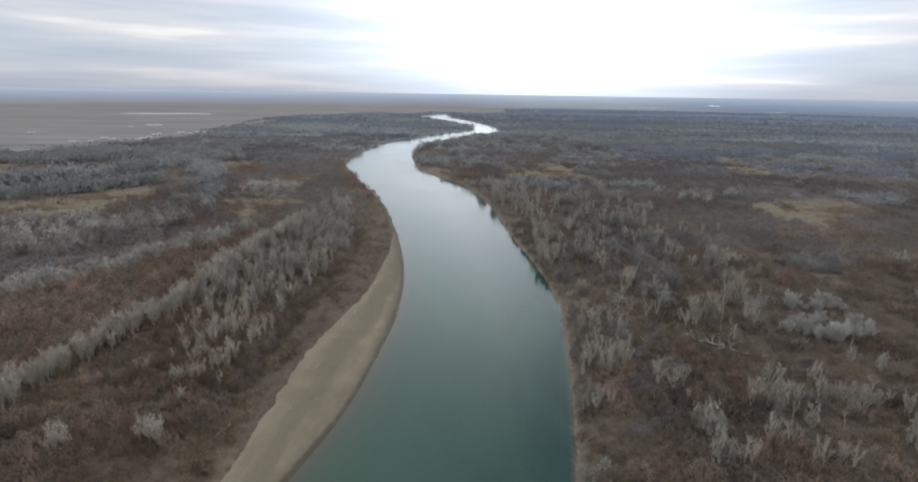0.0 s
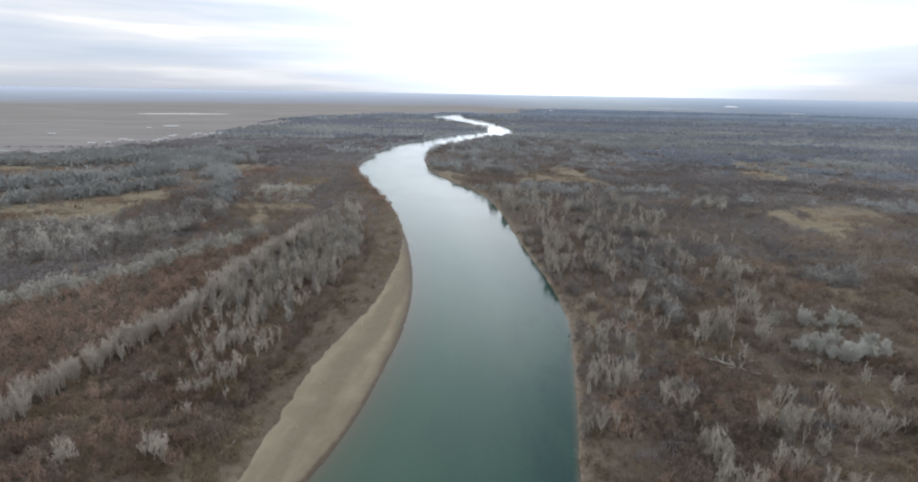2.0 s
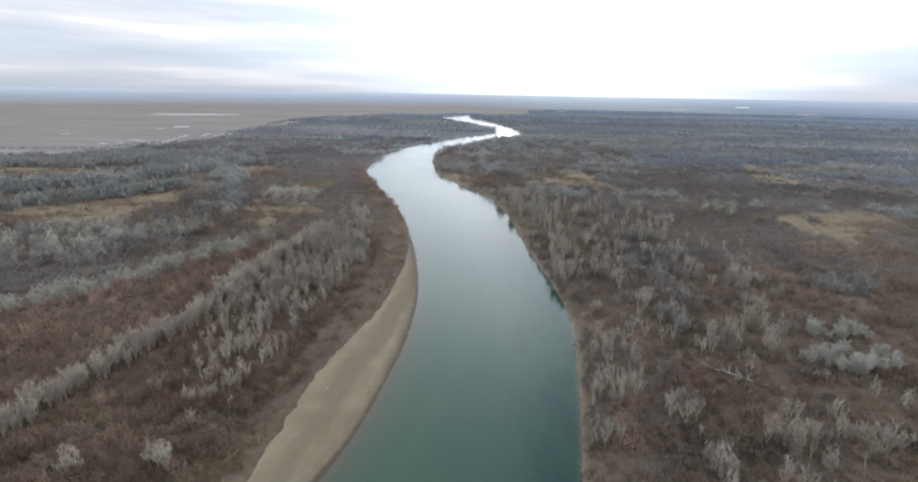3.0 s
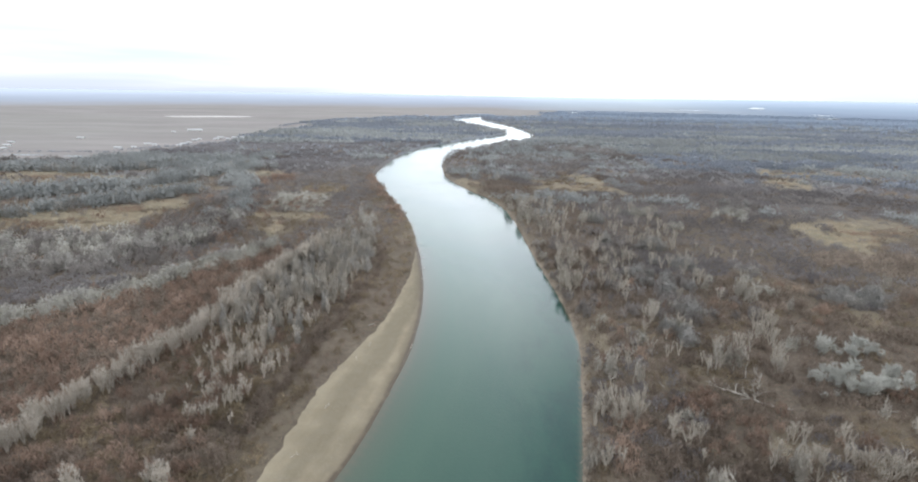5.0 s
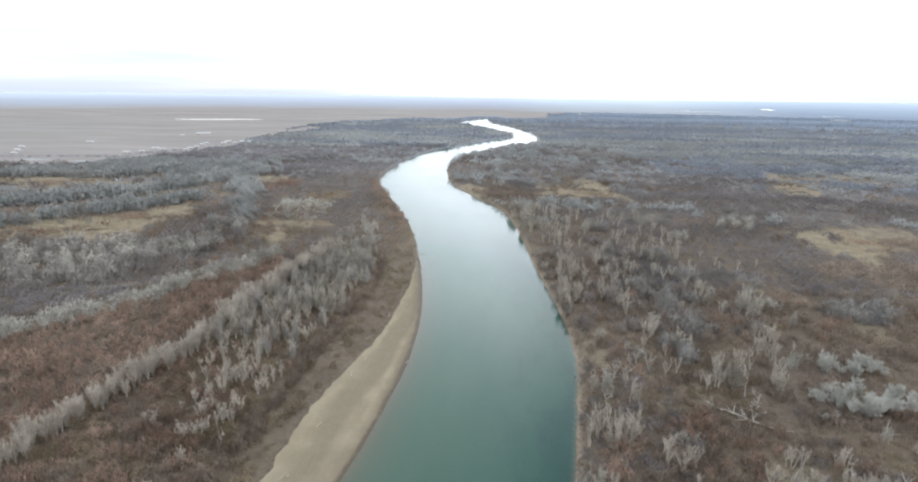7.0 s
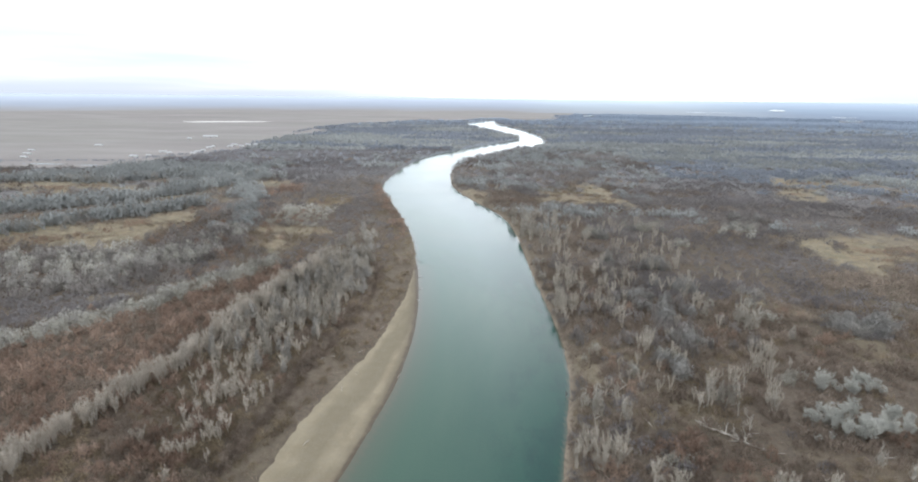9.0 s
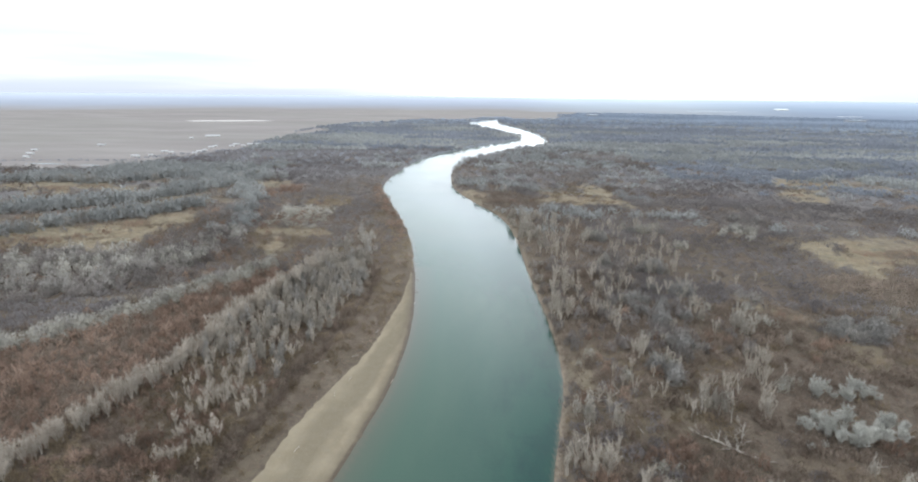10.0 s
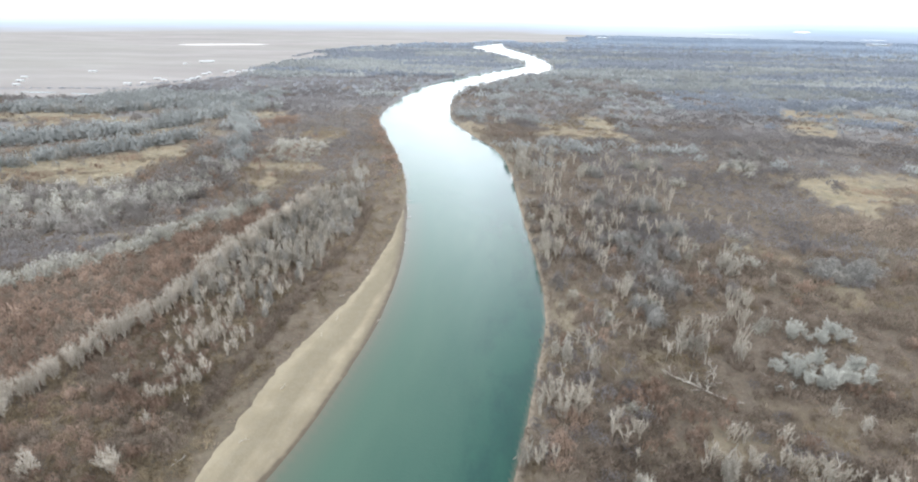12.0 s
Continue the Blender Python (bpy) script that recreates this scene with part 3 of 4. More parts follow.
def build_sandbar():
    ys = np.linspace(30, 344, 230)
    rows, cols = [], 44
    order = np.argsort(BANK_LEFT[:60, 1])
    for yy in ys:
        xo = np.interp(yy, BANK_LEFT[order, 1], BANK_LEFT[order, 0]) + 1.8
        xi = np.interp(yy, SAND_INNER[:, 1], SAND_INNER[:, 0])
        jag = 2.3 * (float(fuzz(np.array(3.0), np.array(yy), 6, 20)) - 0.5) + 0.9 * (float(fuzz(np.array(9.0), np.array(yy), 1.8, 21)) - 0.5)
        xi += jag * min(1, (344 - yy) / 40)
        if xo - xi < 0.5:
            xi = xo - 0.5
        rows.append(np.column_stack([np.linspace(xi, xo, cols), np.full(cols, yy)]))
    g = np.array(rows)
    X, Y = g[..., 0].ravel(), g[..., 1].ravel()
    h, *_ = lay_of_land(X, Y)
    across = np.tile(np.linspace(0, 1, cols), len(ys))
    lift = 0.10 * np.abs(np.sin(np.pi * across)) ** 0.5 - 0.06 * (across < 0.01) + 0.16 * (fuzz(X, Y, 4, 23) - 0.4) * np.sin(np.pi * across)
    co = np.column_stack([X, Y, h + lift + 0.03])
    i = (np.arange(len(ys) - 1)[:, None] * cols + np.arange(cols - 1)[None, :]).ravel()
    tri = np.vstack([np.column_stack([i, i + 1, i + cols + 1]), np.column_stack([i, i + cols + 1, i + cols])])
    shore = away(X, Y, BANK_LEFT) * np.where(inside(X, Y, RIVER), -1, 1) + 1.1 * (fuzz(X, Y, 7, 64) - 0.5)
    wet = 0.35 * (1 - ease(2.0, 5.5, shore)) + 0.6 * (1 - ease(0.9, 2.2, shore))
    tagged(new("sandbar", sheet("sandbar", co, tri, SAND, wet=wet, across=across, along=Y)), "pale bare sandbar with a damp darker edge along the river", "sandbar", kind="structure")


RISE = [(3700, -3), (4000, 8), (4250, 24), (4500, 48), (4700, 70), (4850, 88), (4900, 60)]


def build_backdrop():
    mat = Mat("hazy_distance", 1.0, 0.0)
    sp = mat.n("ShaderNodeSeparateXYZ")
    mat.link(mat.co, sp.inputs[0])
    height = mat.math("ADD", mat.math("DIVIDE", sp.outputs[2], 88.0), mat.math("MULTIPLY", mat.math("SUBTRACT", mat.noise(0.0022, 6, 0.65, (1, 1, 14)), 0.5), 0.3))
    # painted haze: bluer and paler with height, palest below the sky glow
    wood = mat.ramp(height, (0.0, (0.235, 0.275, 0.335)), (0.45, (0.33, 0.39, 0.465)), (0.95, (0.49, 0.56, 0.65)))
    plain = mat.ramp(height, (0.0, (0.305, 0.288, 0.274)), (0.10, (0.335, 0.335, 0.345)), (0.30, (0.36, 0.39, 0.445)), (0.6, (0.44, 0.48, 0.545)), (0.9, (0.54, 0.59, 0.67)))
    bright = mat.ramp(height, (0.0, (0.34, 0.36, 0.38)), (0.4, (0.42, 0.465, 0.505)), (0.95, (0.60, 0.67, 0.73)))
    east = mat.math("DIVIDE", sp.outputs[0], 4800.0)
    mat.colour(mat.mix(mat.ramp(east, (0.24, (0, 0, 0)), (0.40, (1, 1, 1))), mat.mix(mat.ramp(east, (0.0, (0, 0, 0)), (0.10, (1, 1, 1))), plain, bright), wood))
    ang = np.linspace(0, 2 * math.pi, 241)[:-1]
    prof = RISE
    co = [(HUB[0] + r * math.sin(a), HUB[1] + r * math.cos(a), z) for r, z in prof for a in ang]
    n = len(ang)
    tri = []
    for k in range(len(prof) - 1):
        for i in range(n):
            j = (i + 1) % n
            tri += [(k * n + j, k * n + i, (k + 1) * n + i), (k * n + j, (k + 1) * n + i, (k + 1) * n + j)]
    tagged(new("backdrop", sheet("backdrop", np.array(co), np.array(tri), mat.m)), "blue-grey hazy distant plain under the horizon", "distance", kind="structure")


build_land()
build_sandbar()
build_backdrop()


# ---------------------------------------------------------------- vegetation masses
STAND = (8.0, -10.0)


def scatter(r0, r1, step, half=54.0, shift=0.0):
    """Places on a loose grid in a fan of the plan, with their distance from the hub."""
    g = np.arange(-r1, r1, step)
    u, v = (w.ravel() for w in np.meshgrid(g, g))
    v = v + 0.5 * step * (np.round(u / step) % 2)
    u, v = u + 0.42 * step * (2 * rng.random(u.size) - 1), v + 0.42 * step * (2 * rng.random(u.size) - 1)
    r, a = np.hypot(u, v), (np.arctan2(u, v) - shift + math.pi) % (2 * math.pi) - math.pi
    ok = (r >= r0) & (r < r1) & (np.abs(a) < radians(half))
    return STAND[0] + u[ok], STAND[1] + v[ok], r[ok]


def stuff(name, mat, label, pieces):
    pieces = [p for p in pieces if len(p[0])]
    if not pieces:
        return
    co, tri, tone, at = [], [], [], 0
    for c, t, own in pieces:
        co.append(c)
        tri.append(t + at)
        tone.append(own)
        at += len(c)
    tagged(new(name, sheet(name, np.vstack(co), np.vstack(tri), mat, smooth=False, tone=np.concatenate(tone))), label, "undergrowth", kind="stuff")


def grow():
    heaps = {k: [] for k in ("brown", "drab", "grey", "sage", "blue", "mauve", "fargrey", "faint", "straw", "ashen", "pale", "tan")}

    def plant(kind, x, y, h, hgt, wid, count, width, **kw):
        if len(x):
            far = max(1.0, float(np.median(np.hypot(x, y))) / 230)
            wide = 1 if far < 2 else 0.45
            patch = 3.2 * (0.55 * fuzz(x * wide, y, 30 * far, 55) + 0.45 * fuzz(x * wide, y, 9 * far, 56)) - 1.1
            heaps[kind].append(bushes(np.column_stack([x, y, h]), hgt, wid, count, width, patch=patch, own=0.5 / far, **kw))

    for r0, r1, step, count, fat in ((70, 190, 3.0, 120, 0.085), (190, 360, 3.9, 90, 0.105), (360, 700, 6.0, 60, 0.16), (700, 1150, 9.5, 52, 0.28)):
        x, y, r = scatter(r0, r1, step)
        if r0 == 70:
            for extra in (scatter(2, 70, 4.0, 180), scatter(70, 260, 8.0, 126, math.pi)):
                x, y, r = np.append(x, extra[0]), np.append(y, extra[1]), np.append(r, extra[2])
        h, straw, steppe, clay, wet, dl, dr = lay_of_land(x, y)
        left = dl < dr
        inner_x = np.interp(y, SAND_INNER[:, 1], SAND_INNER[:, 0])
        bare = wet | (np.minimum(dl, dr) < 1.6) | (left & (y < 350) & (x > inner_x - 1 - 4 * fuzz(x, y, 9, 30))) | (steppe > 0.5)
        terrace_x = np.interp(y, TERRACE[:, 1], TERRACE[:, 0])
        bare |= left & (y > 108) & (y < 336) & (x > terrace_x + 1.5 * (fuzz(x, y, 6, 67) - 0.5)) & (rng.random(len(x)) < 0.55 * ease(108, 140, y))
        bare |= (straw > 0.30 + 0.5 * rng.random(len(x))) & (rng.random(len(x)) < 0.96) & (fuzz(x * 0.5, y, 8, 37) > 0.36)
        x, y, h, left, dl, dr, r = (v[~bare] for v in (x, y, h, left, dl, dr, r))
        dc, dd = away(x, y, ROW_C), away(x, y, ROW_D)
        belt = np.minimum(np.minimum(away(x, y, BELT_A), away(x, y, BELT_B)), away(x, y, BELT_C))
        n = len(x)
        u = rng.random(n)
        big, mid = fuzz(x, y, 60, 31), fuzz(x, y, 17, 32)
        strip = fuzz(x, y * 2.2, 75, 33)
        ub = np.clip(0.35 * u + 0.65 * (0.5 + 2.0 * (0.5 * fuzz(x * 0.45, y, 26, 57) + 0.5 * fuzz(x * 0.5, y, 60, 58) - 0.5)), 0, 1)
        kind = np.full(n, "drab", dtype=object)
        # left bank: red-brown thicket, with grey belts and groves further out
        xa = np.interp(y, ROW_A[:, 1], ROW_A[:, 0])
        xc = np.interp(y, ROW_C[:, 1], ROW_C[:, 0])
        kind[left & (u < 0.64)] = "brown"
        stand = left & (x > xa - 4) & (dl > 20 + 16 * fuzz(x, y, 9, 39)) & (y > 190) & (u < 0.10 + 0.42 * ease(190, 290, y) + 0.25 * (fuzz(x, y, 13, 48) - 0.5))
        kind[stand] = np.where(rng.random(n) < 0.5, "grey", "pale")[stand]
        kind[left & (x > xa - 4) & ~stand & (u > 0.30)] = "drab"
        kind[left & (x > xa - 4) & ~stand & (u > 0.30) & (fuzz(x, y, 14, 68) > 0.44)] = "tan"
        kind[left & (y > 120) & (y < 336) & (x > terrace_x[~bare] - 6)] = "drab"
        kind[left & (y > 120) & (y < 336) & (x > terrace_x[~bare] + 0.5)] = "tan"
        kind[left & (y < 420) & (x > inner_x[~bare] - 12 - 14 * fuzz(x, y, 10, 62)) & (u < 0.3)] = "tan"
        kind[left & (dc < 9) & (u < 0.85)] = "sage"
        outer = left & (x < xc - 7)
        kind[outer] = np.where(u[outer] < 0.45, "ashen", np.where(u[outer] < 0.85, "drab", "brown"))
        kind[outer & (y < 275) & (dc > 14)] = "mauve"
        kind[left & (dd < 20) & (u < 0.8)] = "ashen"
        kind[left & (y > 310) & (kind == "brown") & (dl > 14) & (u < 0.45 + (y - 310) / 400)] = "mauve"
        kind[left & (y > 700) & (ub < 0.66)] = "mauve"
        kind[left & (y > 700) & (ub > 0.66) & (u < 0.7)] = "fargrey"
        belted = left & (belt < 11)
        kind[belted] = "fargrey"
        # right bank: mixed drab and brown, grey patches, haze-blued twigs far off
        right = ~left
        kind[right & (mid > 0.58) & (u < 0.55 - 0.4 * ease(230, 330, y))] = "brown"
        kind[right & (fuzz(x, y, 21, 59) < 0.44) & (u < 0.5 - 0.3 * ease(280, 400, y))] = "tan"
        kind[right & (y < 330) & (fuzz(x, y, 26, 61) > 0.62) & (u < 0.3)] = "mauve"
        kind[right & (mid < 0.34) & (u < 0.22)] = "grey"
        kind[right & (big < 0.36) & (u < 0.14)] = "sage"
        kind[right & (y > 225) & (y < 520) & (dr < 85) & (u < 0.08 + 0.5 * ease(0.45, 0.62, fuzz(x, y, 15, 38)))] = "ashen"
        kind[right & (y > 290) & (dr > 60) & (ub < 0.68)] = "mauve"
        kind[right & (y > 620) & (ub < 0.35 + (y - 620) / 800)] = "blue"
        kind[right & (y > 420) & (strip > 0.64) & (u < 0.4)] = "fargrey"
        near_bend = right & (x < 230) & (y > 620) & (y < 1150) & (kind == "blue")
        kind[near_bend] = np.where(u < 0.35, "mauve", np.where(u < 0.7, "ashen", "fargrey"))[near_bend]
        for cx, cy, rx, ry, turn, grown in GROVES:
            kind[(within(x, y, cx, cy, rx, ry, turn) < 1) & (u < 0.82) & ~belted] = grown
        bankside = right & (dr < 11) & (y > 215)
        scale = np.clip(r / 260, 1, 3.2)
        between = left & (x < -255) & (y > 335) & (y < 650) & ~belted & (kind != "fargrey")
        lump = fuzz(x, y, 7 if r1 < 400 else 22, 36)
        gaps = right & (r < 330) & (fuzz(x, y, 5.5, 63) < 0.36) & (rng.random(n) < 0.7) & ~np.isin(kind, ["grey", "pale", "sage"])
        thin = gaps | (right & (fuzz(x, y, 34, 35) < 0.34) & (u < 0.35)) | (np.isin(kind, ["grey", "fargrey", "blue", "ashen"]) & (lump < 0.34) & (u < 0.7) & ~belted & ~(left & (x > xa - 4))) | (between & (rng.random(n) < 0.5))
        for key, lo, hi, squat in (("tan", 1.2, 2.8, 0.85), ("brown", 2.6, 4.6, 0.58), ("drab", 1.8, 4.0, 0.68), ("grey", 6.0, 10.5, 0.21), ("sage", 2.8, 4.8, 0.6),
                                   ("blue", 3.4, 6.4, 0.6), ("mauve", 1.5, 3.2, 0.95), ("ashen", 3.0, 6.2, 0.5), ("pale", 5.6, 9.5, 0.22), ("fargrey", 4.0, 7.6, 0.56)):
            s = (kind == key) & ~thin
            hg = (lo + (hi - lo) * rng.random(s.sum())) * (0.7 + 0.6 * lump[s] if key in ("grey", "pale") else 0.55 + 0.9 * lump[s]) * np.where(bankside[s], 0.95, np.where(belted[s], 1.6, 1.0))
            plant(key, x[s], y[s], h[s], hg, hg * squat * scale[s] ** 0.75, count, fat, upright=0.8 if key in ("grey", "pale") else 0.3, loose=0.3 if r1 < 400 else 0.2, reach=1.0 if r1 < 400 else 0.7)

    # broad rounded crowns in the groves, belts and hedges
    def crowns(kind, x, y, lo, hi, wide, count=180, fat=0.13):
        h, straw, steppe, clay, wet, dl, dr = lay_of_land(x, y)
        ok = ~wet & (np.minimum(dl, dr) > 6) & (steppe < 0.5)
        x, y, h = x[ok], y[ok], h[ok]
        hg = lo + (hi - lo) * rng.random(len(x)) ** 1.3
        plant(kind, x, y, h, hg, hg * wide * (0.8 + 0.5 * rng.random(len(x))), count, fat, upright=0.1, loose=0.16, reach=0.48)

    def strewn(line, step, wide):
        leg = np.hypot(*np.diff(line, axis=0).T)
        run = np.append(0, np.cumsum(leg))
        at = np.arange(0, run[-1], step)
        return np.interp(at, run, line[:, 0]) + rng.normal(size=len(at)) * wide, np.interp(at, run, line[:, 1]) + rng.normal(size=len(at)) * wide

    def spread_in(cx, cy, rx, ry, turn, step):
        n = int(4 * rx * ry / step ** 2)
        u, v = rx * (2 * rng.random(n) - 1), ry * (2 * rng.random(n) - 1)
        x, y = cx + u * math.cos(turn) - v * math.sin(turn), cy + u * math.sin(turn) + v * math.cos(turn)
        ok = (within(x, y, cx, cy, rx, ry, turn) < 1) & (fuzz(x, y, 20, 44) > 0.38)
        return x[ok], y[ok]

    for line in (BELT_A, BELT_B, BELT_C):
        crowns("fargrey", *strewn(line, 7.0, 4.0), 7, 11, 0.62)
        crowns("pale", *strewn(line, 7.0, 6.0), 6, 10.5, 0.66)
    crowns("pale", *strewn(ROW_D, 4.0, 6.0), 5, 9, 0.6)
    crowns("sage", *strewn(ROW_C, 2.6, 4.0), 3.2, 7.0, 0.6)
    crowns("pale", *strewn(ROW_C, 5.0, 4.0), 4.0, 7.5, 0.6)
    for cx, cy, rx, ry, turn, step in ((-258, 300, 55, 26, 0.15, 6.5), (-203, 305, 30, 34, 0.1, 6.5), (-240, 330, 40, 18, 0.2, 7.0), (-194, 358, 20, 50, 0.13, 7.0)):
        crowns("pale", *spread_in(cx, cy, rx, ry, turn, step * 1.9), 5, 9.0, 0.5)
        crowns("sage", *spread_in(cx, cy, rx, ry, turn, step * 1.7), 5, 9.0, 0.55)
        crowns("ashen", *spread_in(cx, cy, rx, ry, turn, step * 1.3), 4.5, 8.5, 0.55)
    for cx, cy, rx, ry, turn, step in ((-256, 535, 18, 140, 0.38, 10.5), (-330, 640, 70, 60, 0.2, 11.0), (-435, 718, 110, 70, 0.2, 12.0), (321, 1067, 109, 130, 0.23, 15.0)):
        crowns("fargrey", *spread_in(cx, cy, rx, ry, turn, step), 6, 10.5, 0.65)
    for cx, cy, rx, ry, turn, step in ((78, 330, 34, 90, 0.15, 16.0), (110, 400, 34, 70, -0.2, 18.0), (215, 480, 26, 26, 0.0, 9.0)):
        crowns("ashen", *spread_in(cx, cy, rx, ry, turn, step), 3.5, 8, 0.62, 130, 0.10)
    crowns("pale", *spread_in(187, 265, 16, 12, 0.0, 3.4), 4.0, 6.5, 0.7, 200, 0.08)
    for cx, cy in ((66, 155), (70, 154), (128, 210), (132, 213), (125, 208), (90, 251), (83, 246)):
        crowns("sage", cx + 1.6 * rng.normal(size=3), cy + 1.2 * rng.normal(size=3), 2.4, 4.2, 0.7, 160, 0.07)
    # rounded single crowns standing above the brush of the right bank
    for cx, cy, rx, n, lo, hi in ((128, 455, 15, 8, 5, 7.5), (204, 450, 14, 8, 5, 8), (82, 353, 6, 4, 6, 9), (108, 347, 8, 5, 6, 9), (117, 308, 5, 3, 6, 8), (84, 425, 7, 4, 7, 9),
                                  (140, 400, 6, 3, 5, 7), (96, 243, 7, 5, 4, 6), (150, 300, 6, 3, 4, 6)):
        crowns("sage" if cy > 380 else "pale", cx + rx * rng.normal(size=n) * 0.55, cy + 0.5 * rx * rng.normal(size=n), lo, hi, 0.55, 220, 0.09)

    # a close low fringe along the foot of the thicket, above the sandbar's terrace
    x, y = strewn(TERRACE[(TERRACE[:, 1] > 126) & (TERRACE[:, 1] < 325)], 0.42, 0.8)
    x = x - 1.6
    hg = 0.9 + 1.3 * rng.random(len(x))
    plant("drab", x, y, lay_of_land(x, y)[0], hg, hg * 0.8, 60, 0.06, upright=0.25)

    # dark hedgerows round the farmstead and along the edge of the steppe, in haze-blued twigs
    for hedge, step, lo, hi in ((HEDGE_A, 5.0, 2.0, 4.0), (HEDGE_B, 9.0, 3.0, 6.0), (HEDGE_C, 5.0, 1.5, 3.0)):
        x, y = strewn(hedge, step, 2.0)
        hg = lo + (hi - lo) * rng.random(len(x))
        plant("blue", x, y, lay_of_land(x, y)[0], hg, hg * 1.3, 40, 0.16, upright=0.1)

    # low dark shrubs in long patches over the clearings
    for x0, x1, y0, y1 in ((-400, -220, 325, 465), (-560, -430, 520, 620), (205, 335, 335, 490), (30, 150, 540, 720), (-195, -125, 335, 560), (330, 410, 610, 760)):
        n = int((x1 - x0) * (y1 - y0) / 3.2)
        x, y = x0 + (x1 - x0) * rng.random(n), y0 + (y1 - y0) * rng.random(n)
        h, straw, steppe, clay, wet, dl, dr = lay_of_land(x, y)
        ok = ~wet & (straw > 0.3) & (fuzz(x * 0.35, y, 11, 46) < 0.38)
        for key, s in (("drab", ok & (fuzz(x, y, 30, 47) < 0.5)), ("brown", ok & (fuzz(x, y, 30, 47) >= 0.5))):
            hg = 0.8 + 1.3 * rng.random(s.sum())
            plant(key, x[s], y[s], h[s], hg, hg * 0.9, 16, 0.13, upright=0.15)

    # knee-high undergrowth between the bushes
    x, y, r = scatter(75, 300, 2.6)
    h, straw, steppe, clay, wet, dl, dr = lay_of_land(x, y)
    inner_x = np.interp(y, SAND_INNER[:, 1], SAND_INNER[:, 0])
    ok = ~wet & (np.minimum(dl, dr) > 1.5) & ~((dl < dr) & (x > inner_x - 1.5) & (y < 350)) & (straw < 0.25 + 0.5 * rng.random(len(x)))
    for key, s in (("brown", ok & ((dl < dr) ^ (rng.random(len(x)) < 0.35))), ("drab", ok & ((dl > dr) ^ (rng.random(len(x)) < 0.35)))):
        hg = 0.5 + 0.8 * rng.random(s.sum())
        plant(key, x[s], y[s], h[s], hg, 0.8 + 0.7 * rng.random(s.sum()), 14, 0.2, upright=0.1)

    # far woods; the blue and faint kinds have haze in their colour
    x, y, r = scatter(1100, 3750, 18)
    h, straw, steppe, clay, wet, dl, dr = lay_of_land(x, y)
    strip = fuzz(x, y * 2.5, 160, 40)
    bearing = np.degrees(np.arctan2(x - 7, y - 7))
    shore = ((np.abs(bearing - 30.15) < 1.0) & (np.abs(r - 3350) < 260)) | ((np.abs(bearing - 7.9) < 0.8) & (np.abs(r - 3220) < 200))
    ok = ~wet & (steppe < 0.5) & (np.minimum(dl, dr) > 6) & (r < 3640) & ~shore & ((strip > 0.24) | (np.minimum(dl, dr) < 60))
    x, y, h, r = (v[ok] for v in (x, y, h, r))
    pale = fuzz(x * 0.45, y * 1.6, 110, 41) > 0.56
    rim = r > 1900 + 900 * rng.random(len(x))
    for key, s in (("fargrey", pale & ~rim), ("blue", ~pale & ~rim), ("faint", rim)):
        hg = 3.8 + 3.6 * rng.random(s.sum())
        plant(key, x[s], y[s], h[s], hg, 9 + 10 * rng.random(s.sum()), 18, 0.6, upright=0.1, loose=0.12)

    # tussocks of dry grass
    x, y, r = scatter(75, 530, 2.1)
    h, straw, steppe, clay, wet, dl, dr = lay_of_land(x, y)
    inner_x = np.interp(y, SAND_INNER[:, 1], SAND_INNER[:, 0])
    ok = ~wet & (straw > 0.12 + 0.45 * rng.random(len(x))) & ~((dl < dr) & (x > inner_x) & (y < 350))
    hg = (0.5 + 0.6 * rng.random(ok.sum())) * np.where((dl < dr) & (y < 340), 0.6, 1.0)[ok]
    plant("straw", x[ok], y[ok], h[ok], hg, hg * 0.9, 12, 0.14)

    names = {"brown": ("red_brown_brush", BROWN, "dense leafless red-brown brush on the flood plain"), "drab": ("grey_brown_brush", DRAB, "leafless grey-brown brush covering the flood plain"),
             "grey": ("pale_grey_thicket", GREY, "upright pale grey leafless sapling thicket"), "sage": ("grey_green_scrub", SAGE, "pale grey-green scrub in low bands"),
             "blue": ("haze_blue_woodland", HAZE_BLUE, "distant leafless woodland with blue haze put into its colour"), "fargrey": ("ash_grey_woodland", FARGREY, "ash-grey leafless woodland in long bands"),
             "mauve": ("mauve_grey_brush", MAUVE, "soft mauve-grey leafless brush in wide patches"),
             "ashen": ("dull_grey_thicket", ASHEN, "dull grey leafless thicket of tall shrubs"),
             "pale": ("pale_crowns", PALE, "broad pale grey leafless crowns in groves"),
             "faint": ("haze_faint_woodland", HAZE_FAINT, "leafless woodland near the horizon, paled and blued in colour as haze"),
             "tan": ("olive_tan_scrub", TAN, "low olive-tan leafless scrub in soft patches"),
             "straw": ("dry_grass", STRAW, "short straw-coloured dry grass in clearings and banks")}
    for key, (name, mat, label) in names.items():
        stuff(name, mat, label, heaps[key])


grow()


# ---------------------------------------------------------------- single trees
def part(name, me, parent, label=""):
    ob = new(name, me)
    ob.parent = parent
    return tagged(ob, label) if label else ob


